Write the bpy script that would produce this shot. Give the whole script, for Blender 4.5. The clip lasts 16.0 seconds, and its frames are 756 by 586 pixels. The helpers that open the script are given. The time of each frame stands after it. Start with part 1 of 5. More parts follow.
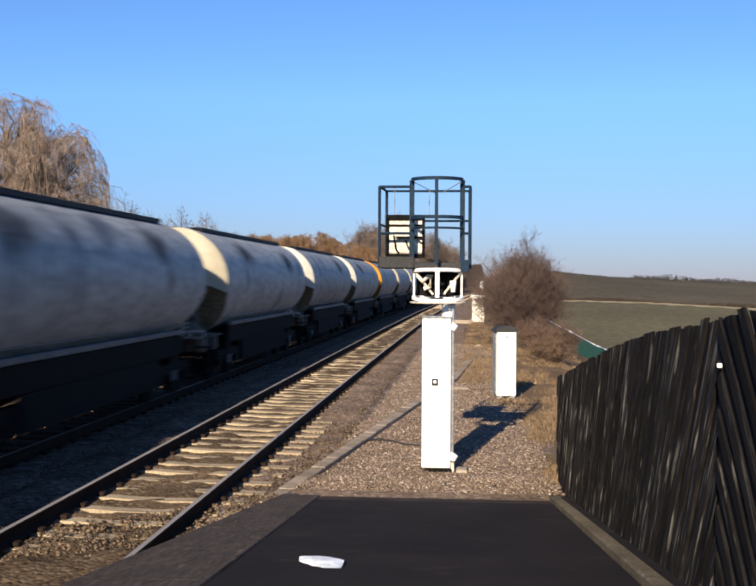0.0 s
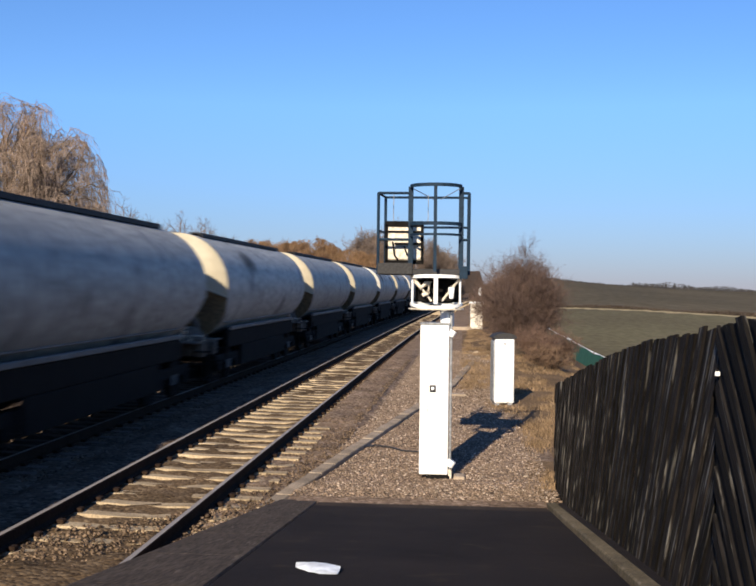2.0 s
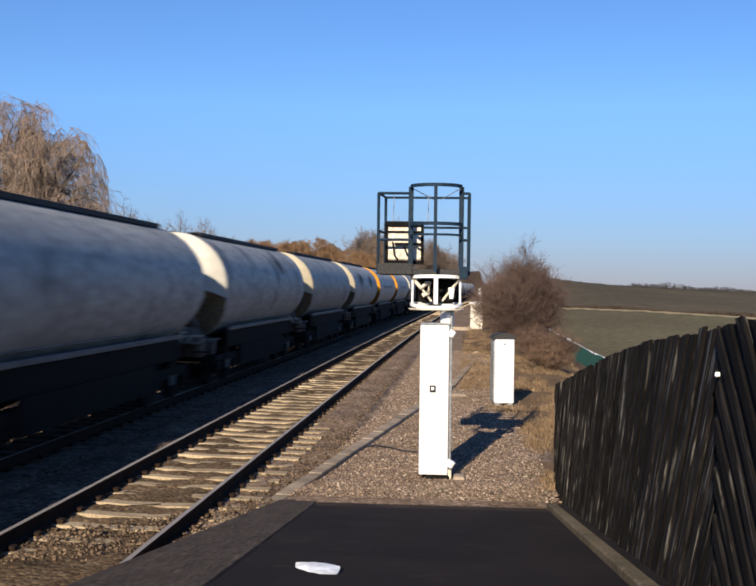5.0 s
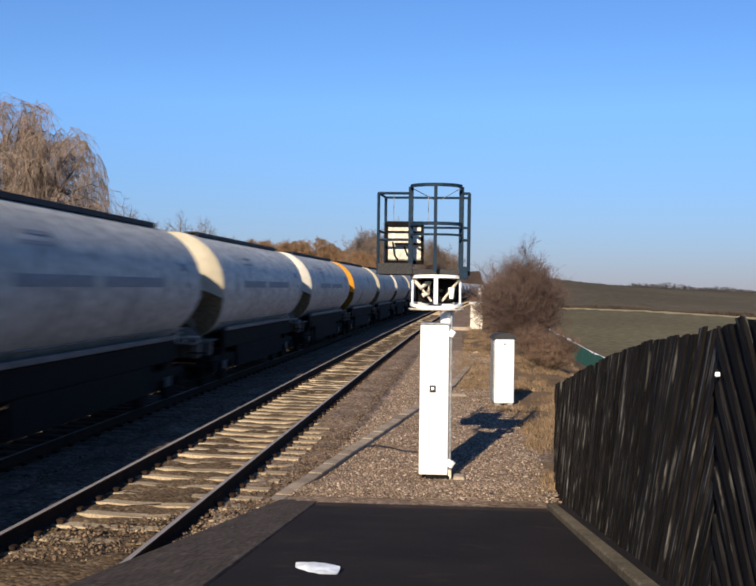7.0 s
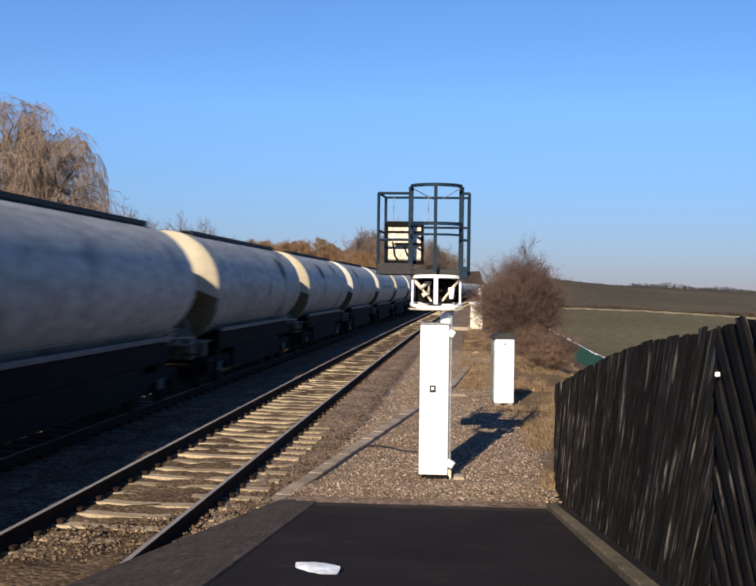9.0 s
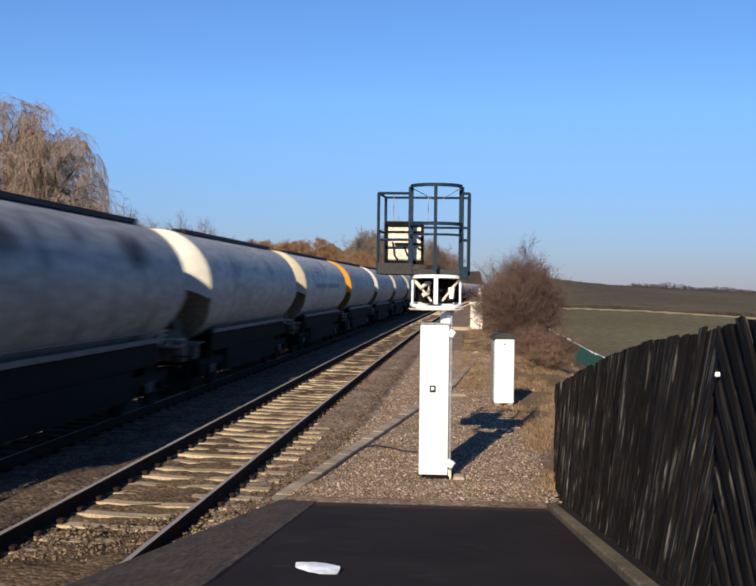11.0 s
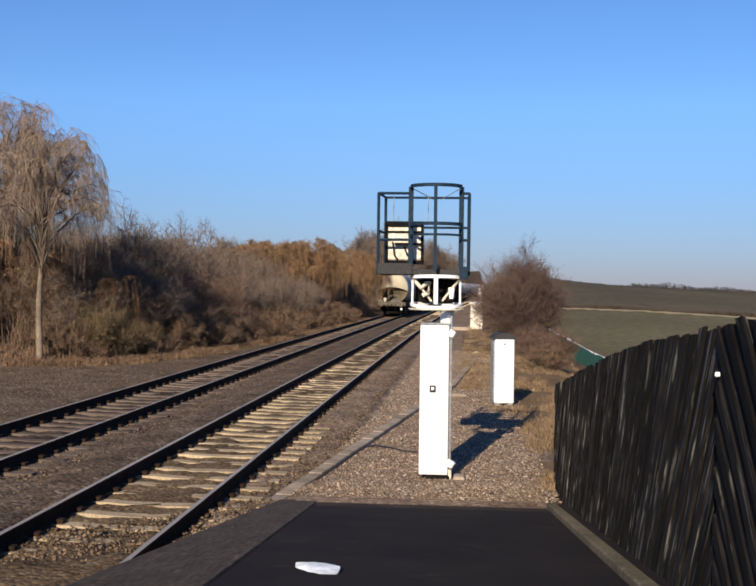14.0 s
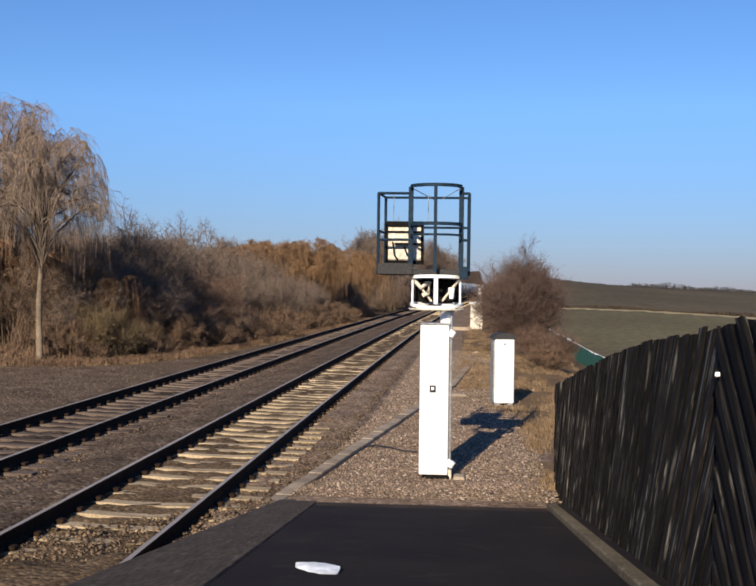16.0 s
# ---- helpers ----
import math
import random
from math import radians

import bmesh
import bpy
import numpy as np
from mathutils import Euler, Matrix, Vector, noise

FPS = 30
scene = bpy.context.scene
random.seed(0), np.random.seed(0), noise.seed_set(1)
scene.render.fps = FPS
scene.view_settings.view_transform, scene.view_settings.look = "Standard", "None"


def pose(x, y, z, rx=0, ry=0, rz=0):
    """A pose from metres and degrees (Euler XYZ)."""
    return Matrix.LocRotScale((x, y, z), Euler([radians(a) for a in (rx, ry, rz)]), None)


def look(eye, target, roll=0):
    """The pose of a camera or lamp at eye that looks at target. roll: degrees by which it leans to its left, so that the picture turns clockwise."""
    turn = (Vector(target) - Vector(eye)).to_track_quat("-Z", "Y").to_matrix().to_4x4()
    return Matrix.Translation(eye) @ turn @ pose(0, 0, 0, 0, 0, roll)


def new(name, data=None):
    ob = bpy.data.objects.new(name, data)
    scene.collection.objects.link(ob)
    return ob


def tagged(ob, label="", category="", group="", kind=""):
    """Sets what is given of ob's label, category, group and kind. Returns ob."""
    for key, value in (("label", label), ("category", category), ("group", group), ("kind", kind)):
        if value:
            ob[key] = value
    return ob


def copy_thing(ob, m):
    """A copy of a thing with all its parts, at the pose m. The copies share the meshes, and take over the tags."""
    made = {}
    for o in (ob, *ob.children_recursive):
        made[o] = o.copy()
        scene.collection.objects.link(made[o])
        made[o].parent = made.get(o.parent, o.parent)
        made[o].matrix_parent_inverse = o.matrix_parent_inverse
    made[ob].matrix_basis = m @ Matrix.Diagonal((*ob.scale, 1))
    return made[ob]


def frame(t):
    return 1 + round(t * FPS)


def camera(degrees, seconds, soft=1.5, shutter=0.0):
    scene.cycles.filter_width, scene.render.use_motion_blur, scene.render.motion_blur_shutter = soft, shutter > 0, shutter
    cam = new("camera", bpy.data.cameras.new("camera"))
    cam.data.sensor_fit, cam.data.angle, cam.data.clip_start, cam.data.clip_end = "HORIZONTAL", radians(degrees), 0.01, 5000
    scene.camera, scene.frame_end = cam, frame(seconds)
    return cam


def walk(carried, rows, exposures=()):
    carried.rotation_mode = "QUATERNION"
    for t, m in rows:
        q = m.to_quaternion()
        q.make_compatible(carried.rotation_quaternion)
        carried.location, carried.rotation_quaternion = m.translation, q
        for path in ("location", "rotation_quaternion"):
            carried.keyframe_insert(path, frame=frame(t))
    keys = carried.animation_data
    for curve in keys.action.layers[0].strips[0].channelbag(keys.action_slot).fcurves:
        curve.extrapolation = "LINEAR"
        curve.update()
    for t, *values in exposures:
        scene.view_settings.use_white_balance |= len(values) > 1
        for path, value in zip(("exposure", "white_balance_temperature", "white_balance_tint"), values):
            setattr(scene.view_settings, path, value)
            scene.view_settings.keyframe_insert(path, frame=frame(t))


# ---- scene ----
# ---- camera ----
CAM_Z = 2.501
cam = camera(37.64, 16.0, soft=1.9, shutter=0.55)


def cam_pose(yaw, pitch, roll):
    a, b = radians(yaw), radians(pitch)
    way = Vector((-math.sin(a) * math.cos(b), math.cos(a) * math.cos(b), math.sin(b)))
    eye = Vector((0, 0, CAM_Z))
    return look(eye, eye + way, roll)


walk(cam, [
    (0.0, cam_pose(4.445, -0.622, 0.307)),
    (0.5, cam_pose(4.401, -0.591, 0.315)),
    (1.0, cam_pose(4.318, -0.528, 0.427)),
    (1.5, cam_pose(4.273, -0.407, 0.574)),
    (2.0, cam_pose(4.365, -0.305, 0.655)),
    (2.5, cam_pose(4.368, -0.298, 0.721)),
    (3.0, cam_pose(4.368, -0.298, 0.721)),
    (16.0, cam_pose(4.368, -0.298, 0.721)),
], exposures=[(0.0, 0.78), (1.0, 0.74), (2.0, 0.70), (4.0, 0.64), (7.5, 0.58), (10.0, 0.56), (16.0, 0.53)])

# ---- light ----
SUN_ELEV, SUN_AZ = 24.0, 190.5  # degrees; azimuth clockwise from +y
world = bpy.data.worlds.new("sky")
scene.world = world
world.use_nodes = True
wn, wl = world.node_tree.nodes, world.node_tree.links
sky = wn.new("ShaderNodeTexSky")
sky.sky_type = "NISHITA"
sky.sun_disc = False
sky.sun_elevation, sky.sun_rotation = radians(SUN_ELEV), radians(SUN_AZ)
sky.air_density, sky.dust_density, sky.ozone_density = 1.0, 0.0, 5.0
wn["Background"].inputs["Strength"].default_value = 0.078
deep = wn.new("ShaderNodeHueSaturation")  # a clear, deep winter blue
deep.inputs["Saturation"].default_value = 1.06
tone = wn.new("ShaderNodeMix")
tone.data_type, tone.blend_type = "RGBA", "MULTIPLY"
tone.inputs["Factor"].default_value = 1.0
tone.inputs["B"].default_value = (0.84, 0.93, 1.14, 1)
wl.new(sky.outputs["Color"], deep.inputs["Color"])
wl.new(deep.outputs["Color"], tone.inputs["A"])
# a thin bluish haze low over the whole horizon
tex, sep, low = wn.new("ShaderNodeTexCoord"), wn.new("ShaderNodeSeparateXYZ"), wn.new("ShaderNodeValToRGB")
low.color_ramp.elements[0].color, low.color_ramp.elements[0].position = (0.435, 0.41, 0.535, 1), 0.0
low.color_ramp.elements[1].color, low.color_ramp.elements[1].position = (1, 1, 1, 1), 0.16
haze = wn.new("ShaderNodeMix")
haze.data_type, haze.blend_type = "RGBA", "MULTIPLY"
haze.inputs["Factor"].default_value = 1.0
wl.new(tex.outputs["Generated"], sep.inputs["Vector"])
wl.new(sep.outputs["Z"], low.inputs["Fac"])
wl.new(tone.outputs["Result"], haze.inputs["A"])
wl.new(low.outputs["Color"], haze.inputs["B"])
wl.new(haze.outputs["Result"], wn["Background"].inputs["Color"])
sun_data = bpy.data.lights.new("sun", "SUN")
sun_data.energy, sun_data.angle, sun_data.color = 4.8, radians(0.5), (1.0, 0.87, 0.68)
sun = new("sun", sun_data)
_e, _a = radians(SUN_ELEV), radians(SUN_AZ)
SUN_DIR = Vector((math.sin(_a) * math.cos(_e), math.cos(_a) * math.cos(_e), math.sin(_e)))
sun.matrix_basis = look(SUN_DIR * 60, (0, 0, 0))


# ---- materials ----
def material(name, base, dark=None, rough=0.7, metal=0.0, fine=30.0, coarse=1.5, stretch=(1, 1, 1), bump=0.2, bump_at=60.0, spread=0.5, rand=0.0, island=False, light=None, light_from=0.62, wspace=False, spec=0.22):
    """Two-scale procedural surface: base to dark by a coarse noise, speckled by a fine one; optional light wear patches."""
    m = bpy.data.materials.new(name)
    m.use_nodes = True
    n, l = m.node_tree.nodes, m.node_tree.links
    bsdf = n["Principled BSDF"]
    dark = dark or tuple(c * 0.55 for c in base)
    tc = n.new("ShaderNodeTexCoord")
    mp = n.new("ShaderNodeMapping")
    mp.inputs["Scale"].default_value = stretch
    if wspace:
        l.new(n.new("ShaderNodeNewGeometry").outputs["Position"], mp.inputs["Vector"])
    else:
        l.new(tc.outputs["Object"], mp.inputs["Vector"])

    def noise_tex(scale, detail=4.0):
        t = n.new("ShaderNodeTexNoise")
        t.inputs["Scale"].default_value, t.inputs["Detail"].default_value = scale, detail
        l.new(mp.outputs["Vector"], t.inputs["Vector"])
        return t

    def ramp(src, a, b):
        r = n.new("ShaderNodeMapRange")
        r.inputs["From Min"].default_value, r.inputs["From Max"].default_value = a, b
        l.new(src, r.inputs["Value"])
        return r.outputs["Result"]

    def mix(fac, a, b, blend="MIX"):
        x = n.new("ShaderNodeMix")
        x.data_type, x.blend_type = "RGBA", blend
        for sock, v in ((x.inputs["Factor"], fac), (x.inputs["A"], a), (x.inputs["B"], b)):
            if isinstance(v, (int, float)):
                sock.default_value = v
            elif isinstance(v, tuple):
                sock.default_value = (*v, 1)
            else:
                l.new(v, sock)
        return x.outputs["Result"]

    big, small = noise_tex(coarse), noise_tex(fine, 6.0)
    col = mix(ramp(big.outputs["Fac"], 0.5 - spread * 0.5, 0.5 + spread * 0.5), base, dark)
    g = n.new("ShaderNodeMapRange")
    g.inputs["From Min"].default_value, g.inputs["From Max"].default_value = 0.3, 0.7
    g.inputs["To Min"].default_value, g.inputs["To Max"].default_value = 1 - spread * 0.7, 1 + spread * 0.7
    l.new(small.outputs["Fac"], g.inputs["Value"])
    col = mix(1.0, col, g.outputs["Result"], "MULTIPLY")
    if light:
        patch = noise_tex(coarse * 2.3 + 0.7, 5.0)
        col = mix(ramp(patch.outputs["Fac"], light_from, light_from + 0.12), col, light)
    if rand:
        r = n.new("ShaderNodeMapRange")
        r.inputs["To Min"].default_value, r.inputs["To Max"].default_value = 1 - rand, 1 + rand
        l.new(n.new("ShaderNodeNewGeometry").outputs["Random Per Island"] if island else n.new("ShaderNodeObjectInfo").outputs["Random"], r.inputs["Value"])
        col = mix(1.0, col, r.outputs["Result"], "MULTIPLY")
    l.new(col, bsdf.inputs["Base Color"])
    bsdf.inputs["Specular IOR Level"].default_value = spec
    bsdf.inputs["Roughness"].default_value, bsdf.inputs["Metallic"].default_value = rough, metal
    if bump:
        b = n.new("ShaderNodeBump")
        b.inputs["Strength"].default_value, b.inputs["Distance"].default_value = bump, 0.02
        bt = noise_tex(bump_at, 5.0)
        l.new(bt.outputs["Fac"], b.inputs["Height"])
        l.new(b.outputs["Normal"], bsdf.inputs["Normal"])
    return m


def stone_material(name, cols, size, rough=0.9, bump=0.6, patch=0.35):
    """Loose stones seen as a bed: cells of varied colour, with relief and broad dirty patches."""
    m = bpy.data.materials.new(name)
    m.use_nodes = True
    n, l = m.node_tree.nodes, m.node_tree.links
    bsdf = n["Principled BSDF"]
    geo = n.new("ShaderNodeNewGeometry")
    v = n.new("ShaderNodeTexVoronoi")
    v.inputs["Scale"].default_value = 1 / size
    l.new(geo.outputs["Position"], v.inputs["Vector"])
    cr = n.new("ShaderNodeValToRGB")
    e = cr.color_ramp.elements
    e[0].color, e[1].color = (*cols[0], 1), (*cols[-1], 1)
    for i, c in enumerate(cols[1:-1]):
        x = e.new((i + 1) / (len(cols) - 1))
        x.color = (*c, 1)
    sep = n.new("ShaderNodeSeparateColor")
    l.new(v.outputs["Color"], sep.inputs["Color"])
    l.new(sep.outputs["Red"], cr.inputs["Fac"])
    big = n.new("ShaderNodeTexNoise")
    big.inputs["Scale"].default_value, big.inputs["Detail"].default_value = 0.9, 6
    l.new(geo.outputs["Position"], big.inputs["Vector"])
    mr = n.new("ShaderNodeMapRange")
    mr.inputs["From Min"].default_value, mr.inputs["From Max"].default_value = 0.3, 0.7
    mr.inputs["To Min"].default_value, mr.inputs["To Max"].default_value = 1 - patch, 1 + patch
    l.new(big.outputs["Fac"], mr.inputs["Value"])
    mx = n.new("ShaderNodeMix")
    mx.data_type, mx.blend_type = "RGBA", "MULTIPLY"
    mx.inputs["Factor"].default_value = 1
    l.new(cr.outputs["Color"], mx.inputs["A"])
    l.new(mr.outputs["Result"], mx.inputs["B"])
    l.new(mx.outputs["Result"], bsdf.inputs["Base Color"])
    bsdf.inputs["Roughness"].default_value = rough
    bsdf.inputs["Specular IOR Level"].default_value = 0.03
    b = n.new("ShaderNodeBump")
    b.inputs["Strength"].default_value, b.inputs["Distance"].default_value = bump, size * 0.5
    b.invert = True
    l.new(v.outputs["Distance"], b.inputs["Height"])
    l.new(b.outputs["Normal"], bsdf.inputs["Normal"])
    return m


BALLAST = stone_material("ballast", [(0.10, 0.068, 0.046), (0.23, 0.16, 0.112), (0.155, 0.11, 0.08), (0.34, 0.255, 0.19)], 0.055)
OILY = stone_material("oily_ballast", [(0.052, 0.034, 0.021), (0.15, 0.102, 0.06), (0.088, 0.06, 0.038), (0.21, 0.15, 0.093)], 0.05)
# far bed: brown stone, its colour darkened further to deepen the train's shadow
BALLAST_FAR_SHADE = stone_material("shaded_far_ballast", [(0.026, 0.019, 0.015), (0.07, 0.05, 0.038), (0.042, 0.031, 0.024), (0.105, 0.078, 0.06)], 0.05)
BALLAST_OLD = stone_material("old_ballast", [(0.052, 0.036, 0.026), (0.126, 0.09, 0.064), (0.084, 0.061, 0.045), (0.19, 0.145, 0.107)], 0.055)
LITTER = material("leaf_litter", (0.12, 0.08, 0.05), (0.062, 0.042, 0.027), 0.95, fine=14, coarse=0.6, bump=0.8, bump_at=18, wspace=True, spec=0.02)
DRY_SOIL = material("dry_grass_soil", (0.20, 0.135, 0.08), (0.115, 0.077, 0.046), 0.95, fine=12, coarse=0.7, bump=0.8, bump_at=20, wspace=True, spec=0.02)
FIELD = material("winter_crop", (0.138, 0.12, 0.07), (0.108, 0.092, 0.056), 0.95, fine=1.2, coarse=0.05, stretch=(1, 0.25, 1), bump=0.4, bump_at=3, spread=0.3, wspace=True, spec=0.02)
FAR_FIELD = material("far_plough", (0.107, 0.088, 0.058), (0.083, 0.07, 0.047), 0.95, fine=0.4, coarse=0.02, stretch=(1, 0.3, 1), bump=0.3, bump_at=1, spread=0.3, wspace=True, spec=0.02)
TRACK_EDGE = material("pale_field_margin", (0.42, 0.34, 0.2), (0.3, 0.24, 0.14), 0.95, fine=1.0, coarse=0.1, wspace=True, spec=0.02)
TARMAC = material("tarmac", (0.032, 0.026, 0.025), (0.018, 0.0155, 0.0168), 0.92, fine=120, coarse=1.2, bump=0.35, bump_at=160, light=(0.042, 0.033, 0.027), light_from=0.6, spec=0.06)
COPING = material("coping_concrete", (0.095, 0.073, 0.057), (0.05, 0.038, 0.03), 0.9, fine=16, coarse=3.0, stretch=(3, 0.35, 1), bump=0.3, bump_at=60, spread=0.6, spec=0.1, light=(0.14, 0.11, 0.085), light_from=0.6)
DUSTY_TARMAC = material("dusty_tarmac", (0.075, 0.054, 0.042), (0.032, 0.025, 0.021), 0.92, fine=70, coarse=2.2, bump=0.35, bump_at=120, spread=0.6, spec=0.06)
KERB = material("mossy_kerb_concrete", (0.17, 0.135, 0.088), (0.085, 0.068, 0.04), 0.92, fine=28, coarse=3.5, bump=0.5, bump_at=60, spread=0.6, rand=0.2, light=(0.24, 0.2, 0.15), light_from=0.6)
TROUGH = material("trough_concrete", (0.36, 0.285, 0.21), (0.2, 0.155, 0.11), 0.9, fine=40, coarse=2.5, bump=0.3, bump_at=90, rand=0.2)
CONCRETE = material("pale_concrete", (0.46, 0.37, 0.28), (0.28, 0.215, 0.155), 0.9, fine=50, coarse=2.5, bump=0.3, bump_at=90, rand=0.12)
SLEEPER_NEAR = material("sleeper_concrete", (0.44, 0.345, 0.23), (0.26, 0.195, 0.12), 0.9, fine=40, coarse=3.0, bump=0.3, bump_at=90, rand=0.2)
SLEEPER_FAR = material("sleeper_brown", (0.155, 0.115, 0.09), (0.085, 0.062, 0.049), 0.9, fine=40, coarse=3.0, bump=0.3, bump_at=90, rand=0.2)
RUST = material("rail_rust", (0.036, 0.022, 0.015), (0.02, 0.013, 0.0095), 0.9, spec=0.05, fine=40, coarse=3, bump=0.2)
STEEL = material("rail_head_steel", (0.36, 0.32, 0.29), (0.27, 0.235, 0.21), 0.6, 0.25, fine=30, coarse=2, stretch=(1, 0.05, 1), bump=0.03, spread=0.25)
TANK = material("tank_grey", (0.35, 0.345, 0.318), (0.27, 0.267, 0.248), 0.58, spec=0.35, fine=7, coarse=0.6, stretch=(1, 0.6, 0.8), bump=0.03, bump_at=6, spread=0.55, light=(0.40, 0.385, 0.345), light_from=0.6, wspace=False, rand=0.12)
TANK_PALE = material("tank_pale_grey", (0.50, 0.485, 0.44), (0.40, 0.388, 0.35), 0.58, spec=0.35, fine=7, coarse=0.6, stretch=(1, 0.6, 0.8), bump=0.03, bump_at=6, spread=0.55, light=(0.55, 0.52, 0.46), light_from=0.6, wspace=False, rand=0.12)


def add_stain(m, dark, at, soft, scale):
    """Broad soft stains that differ from object to object."""
    n, l = m.node_tree.nodes, m.node_tree.links
    src = n["Principled BSDF"].inputs["Base Color"].links[0].from_socket
    tc, info = n.new("ShaderNodeTexCoord"), n.new("ShaderNodeObjectInfo")
    off, vm = n.new("ShaderNodeCombineXYZ"), n.new("ShaderNodeVectorMath")
    k = n.new("ShaderNodeMath")
    k.operation = "MULTIPLY"
    k.inputs[1].default_value = 90.0
    l.new(info.outputs["Random"], k.inputs[0])
    l.new(k.outputs[0], off.inputs["Y"])
    l.new(tc.outputs["Object"], vm.inputs[0])
    l.new(off.outputs[0], vm.inputs[1])
    t, r, x = n.new("ShaderNodeTexNoise"), n.new("ShaderNodeMapRange"), n.new("ShaderNodeMix")
    t.inputs["Scale"].default_value, t.inputs["Detail"].default_value = scale, 3.0
    r.inputs["From Min"].default_value, r.inputs["From Max"].default_value = at, at + soft
    x.data_type = "RGBA"
    x.inputs["B"].default_value = (*dark, 1)
    l.new(vm.outputs[0], t.inputs["Vector"])
    l.new(t.outputs["Fac"], r.inputs["Value"])
    l.new(r.outputs["Result"], x.inputs["Factor"])
    l.new(src, x.inputs["A"])
    l.new(x.outputs["Result"], n["Principled BSDF"].inputs["Base Color"])


add_stain(TANK, (0.10, 0.10, 0.10), 0.57, 0.14, 0.75)
add_stain(TANK_PALE, (0.24, 0.235, 0.225), 0.58, 0.16, 0.75)
STAIN = material("cement_stain", (0.05, 0.05, 0.053), (0.085, 0.085, 0.088), 0.7, fine=12, coarse=3)


def feather(m):
    """Let a patch fade out unevenly towards its edges."""
    n, l = m.node_tree.nodes, m.node_tree.links
    tc, vm, ln = n.new("ShaderNodeTexCoord"), n.new("ShaderNodeVectorMath"), n.new("ShaderNodeVectorMath")
    vm.operation, ln.operation = "MULTIPLY_ADD", "LENGTH"
    vm.inputs[1].default_value, vm.inputs[2].default_value = (0, 2, 2), (0, -1, -1)
    l.new(tc.outputs["Generated"], vm.inputs[0])
    l.new(vm.outputs[0], ln.inputs[0])
    t, add, r = n.new("ShaderNodeTexNoise"), n.new("ShaderNodeMath"), n.new("ShaderNodeMapRange")
    t.inputs["Scale"].default_value, t.inputs["Detail"].default_value = 1.6, 4.0
    l.new(tc.outputs["Object"], t.inputs["Vector"])
    l.new(ln.outputs["Value"], add.inputs[0])
    l.new(t.outputs["Fac"], add.inputs[1])
    r.inputs["From Min"].default_value, r.inputs["From Max"].default_value = 0.55, 1.3
    r.inputs["To Min"].default_value, r.inputs["To Max"].default_value = 0.8, 0.0
    l.new(add.outputs[0], r.inputs["Value"])
    l.new(r.outputs["Result"], n["Principled BSDF"].inputs["Alpha"])


feather(STAIN)
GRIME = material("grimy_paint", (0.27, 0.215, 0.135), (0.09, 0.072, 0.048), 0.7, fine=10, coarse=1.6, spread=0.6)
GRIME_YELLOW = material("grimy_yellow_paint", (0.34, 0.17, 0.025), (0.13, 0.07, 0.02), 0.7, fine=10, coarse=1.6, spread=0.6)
CREAM = material("cream_paint", (0.44, 0.385, 0.28), (0.38, 0.33, 0.235), 0.5, fine=5, coarse=1.1, bump=0.02, spread=0.1)
OFFWHITE = material("white_paint_dusty", (0.53, 0.50, 0.44), (0.45, 0.42, 0.36), 0.5, fine=5, coarse=1.1, bump=0.02, spread=0.1)
YELLOW = material("yellow_orange_paint", (0.60, 0.262, 0.018), (0.50, 0.205, 0.018), 0.4, fine=12, coarse=1.4, bump=0.03, spread=0.2)
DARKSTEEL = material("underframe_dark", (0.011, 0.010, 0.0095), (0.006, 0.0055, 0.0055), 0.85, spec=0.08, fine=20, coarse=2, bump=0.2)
DUSTSTEEL = material("underframe_dusty", (0.18, 0.148, 0.12), (0.06, 0.05, 0.04), 0.8, fine=16, coarse=2, bump=0.2)
SILL = material("sill_grey", (0.15, 0.147, 0.14), (0.08, 0.08, 0.078), 0.6, fine=16, coarse=1.5, bump=0.1)
WALKWAY = material("walkway_steel", (0.035, 0.035, 0.038), (0.02, 0.02, 0.022), 0.7, fine=20, coarse=2)
LETTER = material("faded_lettering", (0.19, 0.205, 0.23), (0.23, 0.24, 0.255), 0.6, fine=14, coarse=3)
WHITE = material("white_gloss", (0.86, 0.86, 0.85), (0.82, 0.81, 0.79), 0.35, fine=20, coarse=1.2, bump=0.02, spread=0.15)
WHITE_DULL = material("white_weathered", (0.72, 0.66, 0.55), (0.58, 0.5, 0.4), 0.6, fine=20, coarse=2)
GREY_CASE = material("case_grey", (0.30, 0.31, 0.32), (0.2, 0.2, 0.21), 0.6, fine=20, coarse=2)
CAGE = material("cage_steel_blue", (0.009, 0.026, 0.048), (0.006, 0.017, 0.033), 0.7, 0.0, spec=0.2, fine=20, coarse=2, bump=0.05)
GRATING = material("grating_grey", (0.05, 0.048, 0.048), (0.032, 0.031, 0.031), 0.7, 0.2, fine=30, coarse=2)
LAMP_RED = material("lamp_red", (0.4, 0.02, 0.02), rough=0.2, bump=0)
FENCE = material("creosoted_wood", (0.0125, 0.0105, 0.0102), (0.0055, 0.0048, 0.0046), 0.9, spec=0.12, fine=7, coarse=1.2, stretch=(8, 8, 0.55), bump=0.6, bump_at=10, spread=0.8, rand=0.5, light=(0.10, 0.094, 0.086), light_from=0.6)
FENCE_WORN = material("worn_creosoted_wood", (0.021, 0.017, 0.0155), (0.008, 0.0068, 0.0064), 0.9, spec=0.12, fine=9, coarse=1.3, stretch=(9, 9, 0.5), bump=0.6, bump_at=10, spread=0.9, rand=0.6, light=(0.16, 0.15, 0.136), light_from=0.557)
BARK = material("bark_brown", (0.13, 0.10, 0.075), (0.07, 0.052, 0.04), 0.9, fine=18, coarse=3, bump=0.6, bump_at=20)
